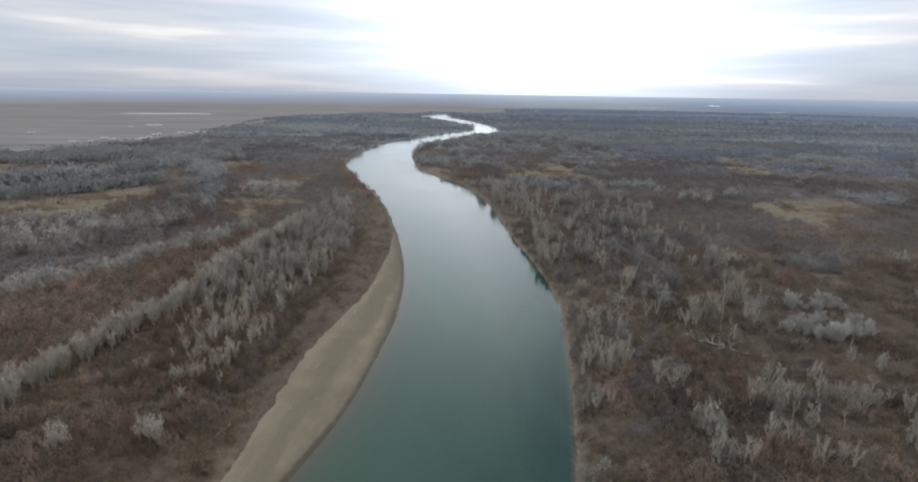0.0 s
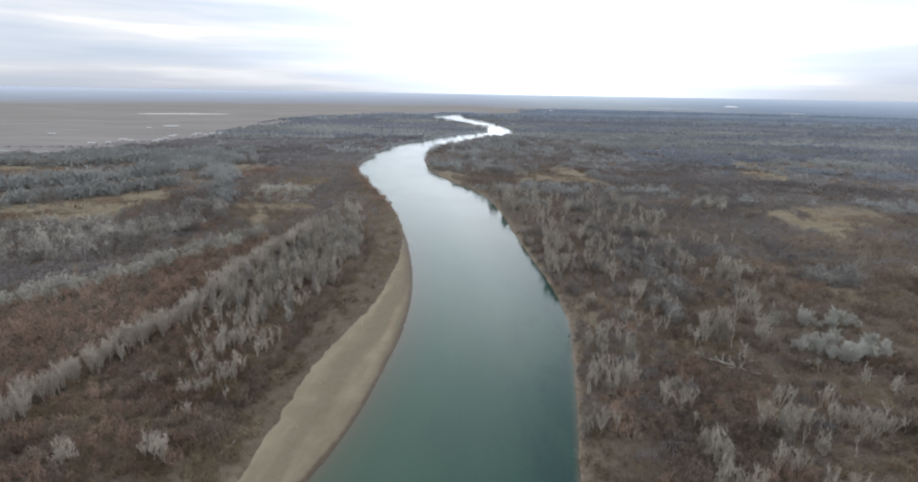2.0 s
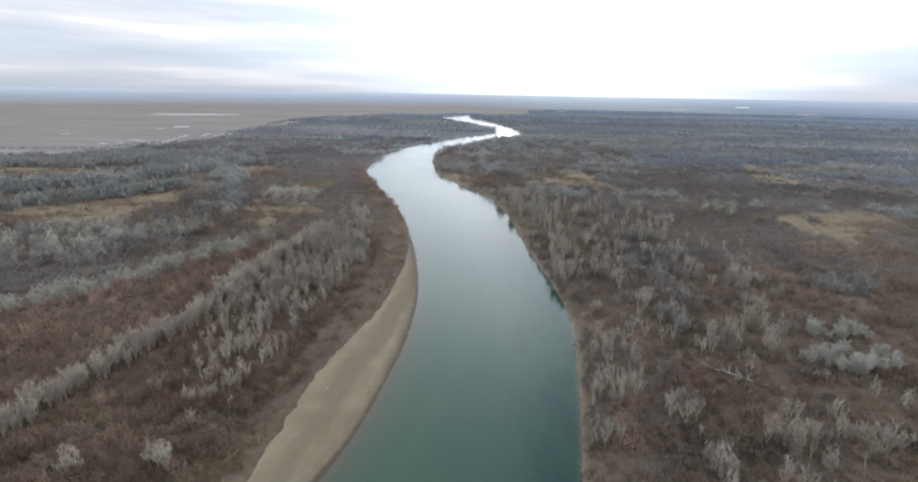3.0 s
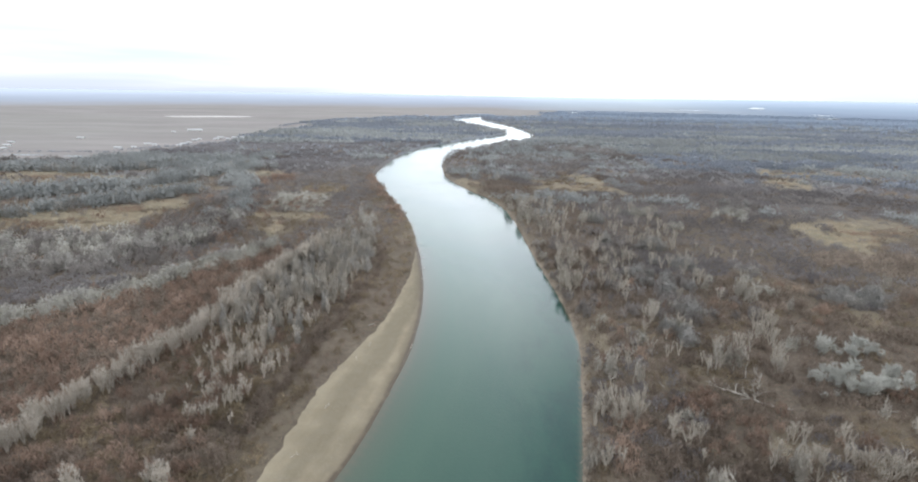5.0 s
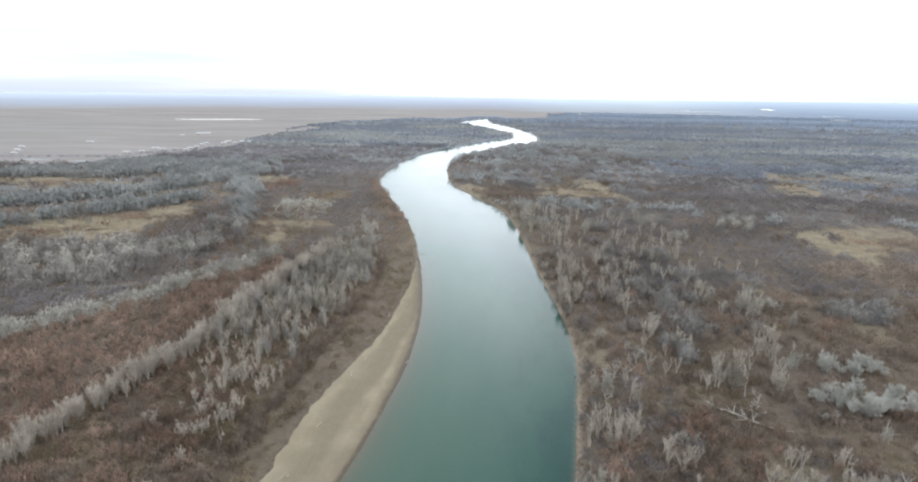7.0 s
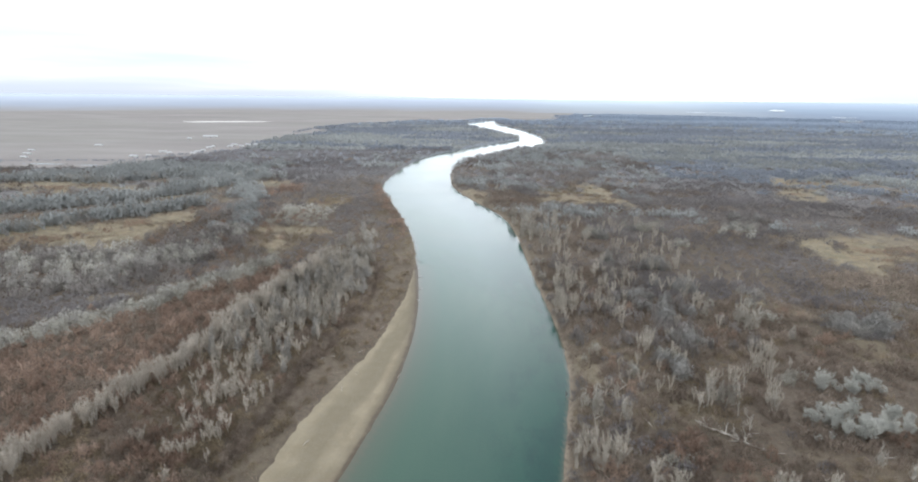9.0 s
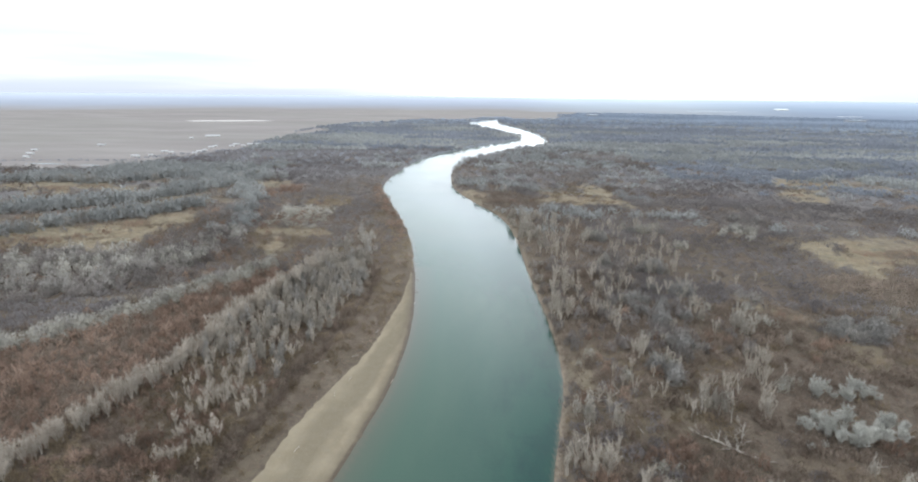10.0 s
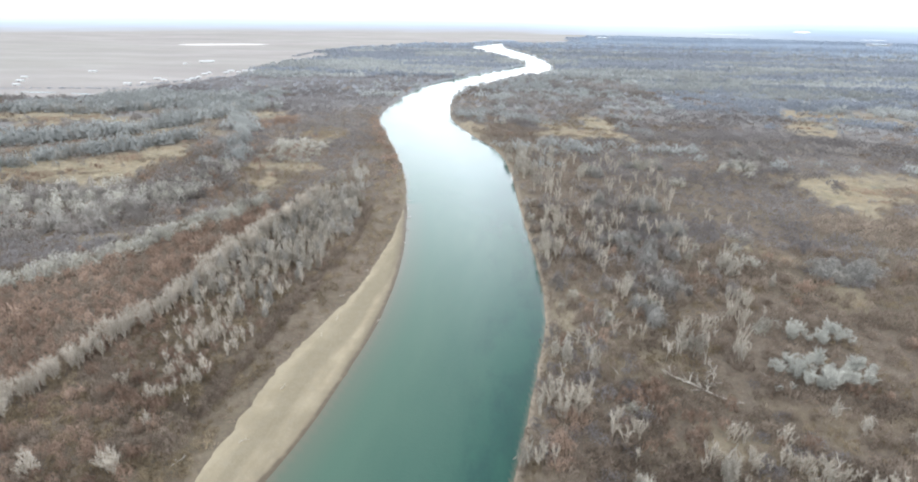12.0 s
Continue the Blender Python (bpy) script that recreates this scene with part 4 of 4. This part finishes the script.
def limb(points, radii, sides=5):
    """A bent tapering stem through points. Returns corners and triangles."""
    P = np.array(points, float)
    co, tri = [], []
    for i, (p, r) in enumerate(zip(P, radii)):
        ax = P[min(i + 1, len(P) - 1)] - P[max(i - 1, 0)]
        ax /= np.linalg.norm(ax) + 1e-9
        ref = np.array([1.0, 0, 0]) if abs(ax[2]) > 0.8 else np.array([0, 0, 1.0])
        u = np.cross(ax, ref)
        u /= np.linalg.norm(u)
        v = np.cross(ax, u)
        for k in range(sides):
            a = 2 * math.pi * k / sides
            co.append(p + r * (math.cos(a) * u + math.sin(a) * v))
    for i in range(len(P) - 1):
        for k in range(sides):
            a, b = i * sides + k, i * sides + (k + 1) % sides
            tri += [(a, b, b + sides), (a, b + sides, a + sides)]
    top = (len(P) - 1) * sides
    tri += [(top, top + k, top + k + 1) for k in range(1, sides - 1)]
    return np.array(co), np.array(tri)


def merge(pieces):
    co, tri, at = [], [], 0
    for c, t in pieces:
        co.append(c)
        tri.append(t + at)
        at += len(c)
    return np.vstack(co), np.vstack(tri)


def blades(base, tip, width):
    """Flat slim twigs from base to tip, each turned at random. Returns corners and triangles."""
    base, tip = np.asarray(base, float), np.asarray(tip, float)
    side = np.cross(tip - base, rng.normal(size=base.shape))
    side *= width * (0.6 + 0.8 * rng.random((len(base), 1))) * 0.5 / (np.linalg.norm(side, axis=1, keepdims=True) + 1e-9)
    return np.stack([base - side, base + side, tip], 1).reshape(-1, 3), np.arange(3 * len(base)).reshape(-1, 3)


def tree(name, height, spread, stems, boughs, twigs, bark, twig, label, group, thick=0.12, fine=0.10, fork=0.28, bend=0.06):
    """A leafless tree: stems that fan out of one foot, rising boughs, and a crown of many fine twigs."""
    root = new(name)
    tagged(root, label, "tree", group)
    trunk, bough, crown_b, crown_t = [], [], [], []
    turn = rng.random() * 6.28
    for s in range(stems):
        a = turn + 6.28 * (s + 0.5 * rng.random()) / stems
        out = np.array([math.cos(a), math.sin(a), 0])
        off = spread * (0.15 + 0.75 * rng.random()) * (0.9 if stems > 1 else 0.5)
        top = height * (0.92 - 0.30 * off / spread + 0.12 * rng.normal() * 0.5)
        P = np.array([out * (0.12 * (stems > 1) + off * f ** 1.35) + np.array([rng.normal() * bend * height * f * (1 - 0.6 * f), rng.normal() * bend * height * f * (1 - 0.6 * f), top * f - 0.3 * (f == 0)])
                      for f in (0, 0.2, 0.45, 0.72, 1)])
        trunk.append(limb(P, [thick * w for w in (1.2, 0.9, 0.7, 0.45, 0.2)], 5))
        for b in range(boughs):
            f = fork + (0.97 - fork) * rng.random()
            q = np.interp(f, (0, 0.2, 0.45, 0.72, 1), range(5))
            i = min(int(q), 3)
            at = P[i] + (P[i + 1] - P[i]) * (q - i)
            a2 = a + rng.normal() * 1.3
            reach = spread * (0.22 + 0.42 * rng.random()) * (1.15 - 0.6 * f)
            rise = height * (0.10 + 0.17 * rng.random()) * (1.25 - 0.55 * f)
            end = at + np.array([math.cos(a2) * reach, math.sin(a2) * reach, rise])
            mid = (at + end) / 2 + np.array([math.cos(a2) * 0.12 * reach, math.sin(a2) * 0.12 * reach, -0.10 * rise]) + rng.normal(size=3) * 0.04 * height * 0.3
            bough.append(limb([at, mid, end], [thick * 0.5, thick * 0.34, thick * 0.14], 3))
            for t in range(twigs):
                g = 0.15 + 0.85 * rng.random()
                o = at + (end - at) * g
                a3 = rng.random() * 6.28
                ln = height * (0.06 + 0.10 * rng.random())
                sp = 0.2 + 0.8 * rng.random()
                crown_b.append(o)
                crown_t.append(o + np.array([math.cos(a3) * ln * sp, math.sin(a3) * ln * sp, ln * (0.35 + 0.7 * rng.random())]))
    part("trunk", sheet("trunk", *merge(trunk), bark), root)
    part("crown", sheet("crown", *merge([*bough, blades(crown_b, crown_t, fine)]), twig, smooth=False), root)
    return root


def round_bush(name, height, half, bark, twig, label, group, twigs=1100):
    """A rounded leafless bush: short stems under one uneven dome of fine twigs."""
    root = new(name)
    tagged(root, label, "bush", group)
    stems = []
    for s in range(7):
        a, reach = rng.random() * 6.28, half * (0.3 + 0.5 * rng.random())
        end = np.array([math.cos(a) * reach, math.sin(a) * reach, height * (0.55 + 0.25 * rng.random())])
        stems.append(limb([np.array([0, 0, -0.2]), end * np.array([0.35, 0.35, 0.5]), end], (0.09, 0.06, 0.025), 4))
    part("stems", sheet("stems", *merge(stems), bark), root)
    crown = [bushes(np.array([[x * half, y * half, 0.0]]), np.array([height * h]), np.array([half * w]), n, 0.075, 0.2, None, 0.25, 0.5)[:2]
             for x, y, h, w, n in ((0, 0, 1.0, 0.8, twigs // 2), (0.45, 0.2, 0.8, 0.55, twigs // 5), (-0.4, 0.3, 0.85, 0.55, twigs // 5), (0.0, -0.45, 0.75, 0.55, twigs // 5))]
    part("crown", sheet("crown", *merge(crown), twig, smooth=False), root)
    return root


def level(x, y):
    return float(lay_of_land(np.array([x]), np.array([y]))[0][0])


def plant_copies(models, places, size=(0.8, 1.2), placed=False):
    """Copies of model trees at places of the plan, the models themselves taking the first places unless they are placed already."""
    xs = np.array([p[0] for p in places])
    ys = np.array([p[1] for p in places])
    hs = lay_of_land(xs, ys)[0]
    for i, (x, y, h) in enumerate(zip(xs, ys, hs)):
        s = size[0] + (size[1] - size[0]) * rng.random()
        m = Matrix.LocRotScale((x, y, h), Euler((rng.normal() * 0.03, rng.normal() * 0.03, rng.random() * 6.28)), (s * (0.9 + 0.2 * rng.random()),) * 2 + (s,))
        if i < len(models) and not placed:
            models[i].matrix_basis = m
        else:
            o = models[int(rng.integers(len(models)))]
            keep = o.matrix_basis.copy()
            o.matrix_basis = Matrix()
            copy_thing(o, m)
            o.matrix_basis = keep


def along(line, y0, y1, step, wide, gaps=0.0, seed=0):
    """Places along a line of the plan, scattered to both sides."""
    ys = np.arange(y0, y1, step)
    xs = np.interp(ys, line[:, 1], line[:, 0])
    x, y = xs + rng.normal(size=len(ys)) * wide, ys + rng.normal(size=len(ys)) * step * 0.7
    keep = fuzz(x * 0, y, 14, 50 + seed) > gaps
    return list(zip(x[keep], y[keep]))


def clump(cx, cy, rx, ry, n):
    a, r = rng.random(n) * 6.28, np.sqrt(rng.random(n))
    return list(zip(cx + rx * r * np.cos(a), cy + ry * r * np.sin(a)))


POPLAR = "ash-grey leafless young poplar in the bank thicket"
poplars = [tree("bare_poplar", 8.4, 2.6, 5, 8, 12, POPLAR_BARK, POPLAR_TWIG, POPLAR, "poplars in the bank row", 0.12, 0.11, 0.22) for _ in range(7)]
plant_copies(poplars, along(ROW_A, 92, 215, 1.15, 2.0), (0.75, 1.2))
plant_copies(poplars, along(ROW_A, 215, 340, 1.2, 3.0), (0.9, 1.4), True)
lows = [tree("poplar_sapling", 7.0, 2.0, 4, 7, 11, POPLAR_BARK, POPLAR_TWIG, "ash-grey leafless poplar sapling beside the brown brush", "scattered poplar saplings", 0.11, 0.10, 0.2) for _ in range(6)]
plant_copies(lows, along(ROW_B, 150, 320, 1.5, 3.2, 0.30, 1) + clump(-74, 113, 4, 3, 7) + clump(-95, 109, 4, 3, 6) + clump(-74, 127, 1, 2, 2) + clump(-79, 141, 5, 3, 8) + clump(-72, 150, 4, 5, 7)
             + clump(-96, 145, 3, 2, 4) + clump(-69, 139, 1, 1, 1) + clump(-79, 176, 5, 7, 9) + clump(-94, 195, 12, 26, 34) + clump(-90, 250, 14, 34, 60) + clump(-84, 310, 12, 34, 40) + clump(-69, 190, 5, 26, 12) + clump(-66, 250, 5, 30, 14), (0.6, 1.15))
WILLOW = "bleached pale leafless willow standing in dark brush"
willows = [tree("bare_willow", 8.2, 2.6, 3, 7, 9, WILLOW_BARK, WILLOW_TWIG, WILLOW, "pale willows on the flood plain", 0.20, 0.10, 0.34, 0.09) for _ in range(8)]
spots = (clump(46, 150, 2, 4, 5) + clump(51, 151, 2, 3, 4) + clump(40, 130, 3, 5, 4) + clump(46, 272, 4, 10, 10) + clump(55, 318, 6, 14, 10) + clump(76, 229, 3, 3, 4) + clump(88, 187, 2, 3, 3)
         + clump(118, 212, 6, 5, 10) + clump(110, 188, 3, 4, 6) + clump(125, 224, 5, 6, 6) + clump(100, 205, 5, 5, 4) + clump(94, 196, 3, 6, 4)
         + clump(118, 310, 8, 10, 7) + clump(96, 136, 5, 3, 6) + clump(85, 133, 4, 3, 5) + clump(106, 135, 5, 3, 6) + clump(107, 145, 3, 3, 3) + clump(112, 132, 8, 5, 11) + clump(124, 131, 5, 4, 6)
         + clump(80, 114, 4, 3, 5) + clump(65, 107, 4, 3, 3) + clump(89, 108, 5, 3, 6) + clump(88, 128, 3, 3, 3) + clump(94, 145, 3, 3, 3) + clump(56, 187, 3, 4, 3) + clump(62, 140, 6, 8, 7)
         + clump(62, 205, 8, 12, 3) + clump(150, 330, 20, 30, 5) + clump(84, 205, 16, 20, 10))
plant_copies(willows, spots, (0.6, 1.1))
plant_copies(willows, [(39, 149), (42, 153), (46, 148.5), (44, 157), (51, 150), (53.5, 154), (48, 153)], (1.15, 1.55), True)
plant_copies(willows, [(42, 267.5), (46, 272), (44, 276), (56, 310), (75.7, 226), (78, 229), (119, 225), (122, 223.5), (125.5, 223), (109.4, 189), (112, 191)], (1.0, 1.4), True)
plant_copies(willows, clump(62, 320, 20, 60, 32) + clump(48, 290, 6, 40, 14) + clump(92, 280, 36, 45, 22) + clump(112, 360, 38, 60, 30) + clump(46, 430, 18, 60, 34) + clump(95, 430, 45, 60, 30), (0.8, 1.35), True)
silver = [tree("silver_bush", 9.6, 4.0, 8, 8, 17, SILVER_BARK, SILVER_TWIG, "broad silvery white bush among brown scrub", "silver bushes", 0.11, 0.15, 0.30) for _ in range(4)]
plant_copies(silver, [(116, 169), (121, 171), (126, 172), (131, 171), (136, 174), (141, 174), (146, 175), (119, 178), (150, 180)] + clump(132, 179, 15, 8, 26) + clump(142, 179, 8, 5, 8)
             + clump(145, 202, 12, 5, 15), (0.35, 0.95))
pale = [round_bush("round_bush", 5.6, 4.2, SILVER_BARK, ROUND_TWIG, "rounded pale grey leafless bush in open scrub", "rounded grey bushes") for _ in range(4)]
plant_copies(pale, clump(82, 353, 7, 6, 4) + clump(108, 345, 9, 7, 5) + clump(84, 424, 9, 8, 5) + clump(116, 305, 6, 6, 4) + clump(98, 240, 7, 6, 3)
             + clump(128, 446, 14, 7, 3) + clump(223, 496, 14, 10, 6) + clump(96, 290, 22, 30, 12) + clump(84, 212, 6, 8, 3) + clump(210, 462, 10, 6, 4), (0.7, 1.3))
plant_copies(pale, [(187, 262), (178, 264), (195, 266), (184, 272), (172, 258), (198, 274), (190, 256)], (0.85, 1.25), True)


def fallen_tree(name, x, y, turn, length, label, forks=7, girth=1.0):
    """A bleached trunk lying on the ground, its limbs spread flat and upwards, each ending in finer ones."""
    root = new(name)
    tagged(root, label, "fallen tree")
    w = girth * (0.09 + 0.007 * length)
    pts = [(0, 0, 0.25), (length * 0.3, 0.02 * length, 0.5), (length * 0.65, -0.03 * length, 0.7), (length, 0.03 * length, 1.0)]
    part("trunk", sheet("trunk", *limb(pts, (w, w * 0.8, w * 0.55, w * 0.2), 6), DEADWOOD), root)
    for i in range(forks):
        f = 0.2 + 0.75 * rng.random()
        at = np.array([length * f, 0, 0.55])
        end = at + np.array([length * (0.02 + 0.28 * rng.random()), length * 0.17 * rng.normal(), length * (0.02 + 0.16 * rng.random() ** 2)])
        mid = (at + end) / 2 + np.array([0.02 * rng.normal(), 0.03 * rng.normal(), 0.02]) * length
        pieces = [limb([at, mid, end], (w * 0.5, w * 0.36, w * 0.14), 4)]
        for g in (0.4, 0.7):
            o = at + (end - at) * g
            tip = o + np.array([length * 0.09 * rng.random(), length * 0.10 * rng.normal(), length * (0.03 + 0.07 * rng.random())])
            pieces.append(limb([o, (o + tip) / 2 + np.array([0, 0, 0.01 * length]), tip], (w * 0.26, w * 0.18, w * 0.07), 3))
        part("branch", sheet("branch", *merge(pieces), DEADWOOD), root)
    root.matrix_basis = pose(x, y, level(x, y), 0, 0, turn)


fallen_tree("fallen_tree", 98, 163, 146, 20, "bleached fallen tree with bare branches in brush", 12, 1.5)
fallen_tree("fallen_tree", 93, 166, 60, 9, "short bleached fallen trunk lying in brush", 7, 1.3)
fallen_tree("fallen_tree", 56, 190, 150, 8, "bleached fallen tree with bare branches in brush", 5)
fallen_tree("driftwood_log", -60, 116, 60, 5, "bleached driftwood log on the grassy bank slope", 2)
fallen_tree("driftwood_log", -57.5, 107, 75, 3, "bleached driftwood log on the grassy bank slope", 1)


for x, y, turn, length in ((57, 193, 155, 6.5), (53, 189, 20, 4.5), (76, 159, 100, 5), (103, 162, 200, 4), (87, 185, 80, 5), (132, 163, 10, 4.5), (47, 139, 60, 4), (117, 176, 140, 4),
                           (108, 213, 30, 5), (66, 172, 120, 4), (-45, 152, 70, 2.5), (-47, 128, 40, 2.2), (-41, 196, 85, 2.6), (-41.4, 239, 60, 2.6), (-45.4, 214, 20, 3.2), (-51.8, 206, 150, 2.6), (-58, 202.5, 40, 2.8), (-42.8, 184, 110, 2.4),
                           (-37.2, 318, 30, 2.4), (-24.8, 198, 70, 1.8), (-30.6, 279, 100, 2.0), (-33.4, 298, 40, 2.2), (-43, 349, 20, 2.4), (-40.5, 334, 80, 2.0)):
    fallen_tree("fallen_branch", x, y, turn, length, "short bleached dead branch lying in brush" if x > 0 else "small driftwood branch stranded on the sandbar", 3)
dead = [tree("dead_tree", 11.0, 3.2, 1, 8, 4, DEADWOOD, DEADWOOD, "tall bleached dead tree with broken bare limbs", "standing dead trees", 0.22, 0.08, 0.35, 0.16) for _ in range(3)]
plant_copies(dead, [(94, 168.5), (95.5, 170), (110, 184), (88.5, 187), (104, 196), (84, 182), (97, 182), (118, 201), (50, 152), (46, 163), (56, 173.5), (58, 175), (99, 190.7), (58, 186), (88, 128), (101, 122), (113, 131), (128, 214)], (0.75, 1.15))


# ---------------------------------------------------------------- far farmstead, salt flat and ponds
WHITE_WALL = mat_plain("whitewashed_wall", (0.52, 0.51, 0.49), 0.8, 0.6, 0.10)
WHITE_ROOF = mat_plain("pale_sheet_roof", (0.52, 0.525, 0.53), 0.45, 0.4, 0.08)
DARK_OPENING = mat_plain("dark_painted_door", (0.10, 0.09, 0.08), 0.6, 1.0, 0.2)
SALT = mat_plain("white_salt_crust", (0.72, 0.69, 0.64), 0.85, 0.02, 0.12)


def solid(bm_fill):
    bm = bmesh.new()
    bm_fill(bm)
    me = bpy.data.meshes.new("solid")
    bm.normal_update()
    bm.to_mesh(me)
    bm.free()
    return me


def box(bm, sx, sy, sz, at):
    r = bmesh.ops.create_cube(bm, size=1)
    bmesh.ops.scale(bm, vec=(sx, sy, sz), verts=r["verts"])
    bmesh.ops.translate(bm, vec=at, verts=r["verts"])


def shed(x, y, length, depth, high, turn, label):
    root = new("farm_shed")
    tagged(root, label, "shed", "farm sheds on the steppe")

    def add(name, fill, mat, lab=""):
        me = solid(fill)
        me.materials.append(mat)
        return part(name, me, root, lab)

    for side in (-1, 1):
        add("wall", lambda bm: box(bm, length, 0.25, high, (0, side * (depth / 2 - 0.125), high / 2 - 0.1)), WHITE_WALL)
        add("wall", lambda bm: box(bm, 0.25, depth - 0.5, high, (side * (length / 2 - 0.125), 0, high / 2 - 0.1)), WHITE_WALL)

    def gable(bm):
        o, rise = 0.15, depth * 0.22
        v = [bm.verts.new(p) for p in ((-length / 2 - o, -depth / 2 - o, high - 0.15), (length / 2 + o, -depth / 2 - o, high - 0.15), (length / 2 + o, depth / 2 + o, high - 0.15),
                                       (-length / 2 - o, depth / 2 + o, high - 0.15), (-length / 2 - o, 0, high + rise), (length / 2 + o, 0, high + rise))]
        for f in ((0, 1, 5, 4), (2, 3, 4, 5), (1, 2, 5), (3, 0, 4), (3, 2, 1, 0)):
            bm.faces.new([v[i] for i in f])

    add("roof", gable, WHITE_ROOF)
    for k in range(max(1, int(length // 9))):
        px = -length / 2 + (k + 0.5) * length / max(1, int(length // 9))
        add("door", lambda bm: box(bm, 1.3, 0.10, 1.4, (px, -depth / 2 - 0.04, 0.7)), DARK_OPENING)
    root.matrix_basis = pose(x, y, level(x, y), 0, 0, turn)


for row in ((-715, 1271, 40, 13, 5, 22), (-735, 1215, 10, 8, 3.5, 10), (-802, 851, 15, 8, 4, 5), (-765, 806, 12, 8, 4, 0), (-845, 905, 12, 8, 3.5, 20), (-803, 1016, 18, 8, 3.5, 8), (-611, 853, 16, 8, 4, 0),
            (-596, 870, 9, 7, 3.5, 25), (-612, 931, 14, 7, 3.5, 30), (-588, 914, 10, 7, 3.5, 25), (-545, 916, 9, 7, 3.5, 15), (-549, 938, 13, 8, 4, 20), (-556, 968, 10, 7, 3.5, 0), (-572, 1016, 14, 8, 4, 30),
            (-578, 1042, 9, 7, 3.5, 0), (-547, 1049, 12, 8, 4, 20), (-557, 1086, 16, 8, 4, 10), (-530, 1063, 10, 7, 3.5, 0), (-530, 1092, 14, 8, 4, 15), (-512, 1097, 20, 9, 4.5, 5)):
    x, y, ln, dp, hi, tn = row
    shed(x, y, ln * 0.8, dp * 0.7, hi * 0.6, tn, "small white farm shed with a pale pitched roof" if row[2] < 20 else "long white farm shed with a pale pitched roof")


def flat_patch(name, cx, cy, rx, ry, turn, mat, label, category, z=0.06, rising=False):
    n = 56
    ang = np.linspace(0, 2 * math.pi, n, endpoint=False)
    wob = 1 + 0.5 * (fuzz(np.cos(ang) * 3 + cx, np.sin(ang) * 3 + cy, 1.3, 60) - 0.5)
    u, v = rx * wob * np.cos(ang), ry * wob * np.sin(ang)
    c, s = math.cos(turn), math.sin(turn)
    co = np.vstack([np.column_stack([cx + u * c - v * s, cy + u * s + v * c, np.full(n, z)]), [[cx, cy, z]]])
    if rising:
        co[:, 2] = np.maximum(np.interp(np.hypot(co[:, 0] - HUB[0], co[:, 1] - HUB[1]), [p[0] for p in RISE], [p[1] for p in RISE]), 0) + 2.5
    tri = np.array([(i, (i + 1) % n, n) for i in range(n)])
    me = sheet(name, co, tri, mat, **({"deep": np.ones(n + 1), "channel": np.full(n + 1, 0.5)} if mat is WATER else {}))
    tagged(new(name, me), label, category, kind="structure")


def pond(azimuth, distance, wide, deep, label):
    """A far pond, lying on the land as it rises to the horizon."""
    a = radians(azimuth)
    x, y = 7 + distance * math.sin(a), 7 + distance * math.cos(a)
    flat_patch("pond", x, y, wide, deep, -a, WATER, label, "pond", 0.0, True)


flat_patch("salt_flat", -1062, 1990, 150, 34, 0.355, SALT, "white salt crust on the far brown steppe", "salt flat", 0.3)
pond(24.5, 4290, 48, 34, "bright far lake reflecting the sky")
pond(30.15, 3440, 36, 90, "small far pond reflecting the sky")
pond(18.7, 4040, 150, 6, "long far pond reflecting the sky")
pond(29.6, 3900, 60, 14, "small far pond reflecting the sky")
pond(7.9, 3280, 26, 70, "small far pond reflecting the sky")
flat_patch("pond", -676, 744, 30, 5, 0.05, WATER, "narrow pond by the edge of the woods", "pond", 0.12)
flat_patch("pond", -598, 743, 22, 4, 0.0, WATER, "narrow pond by the edge of the woods", "pond", 0.12)
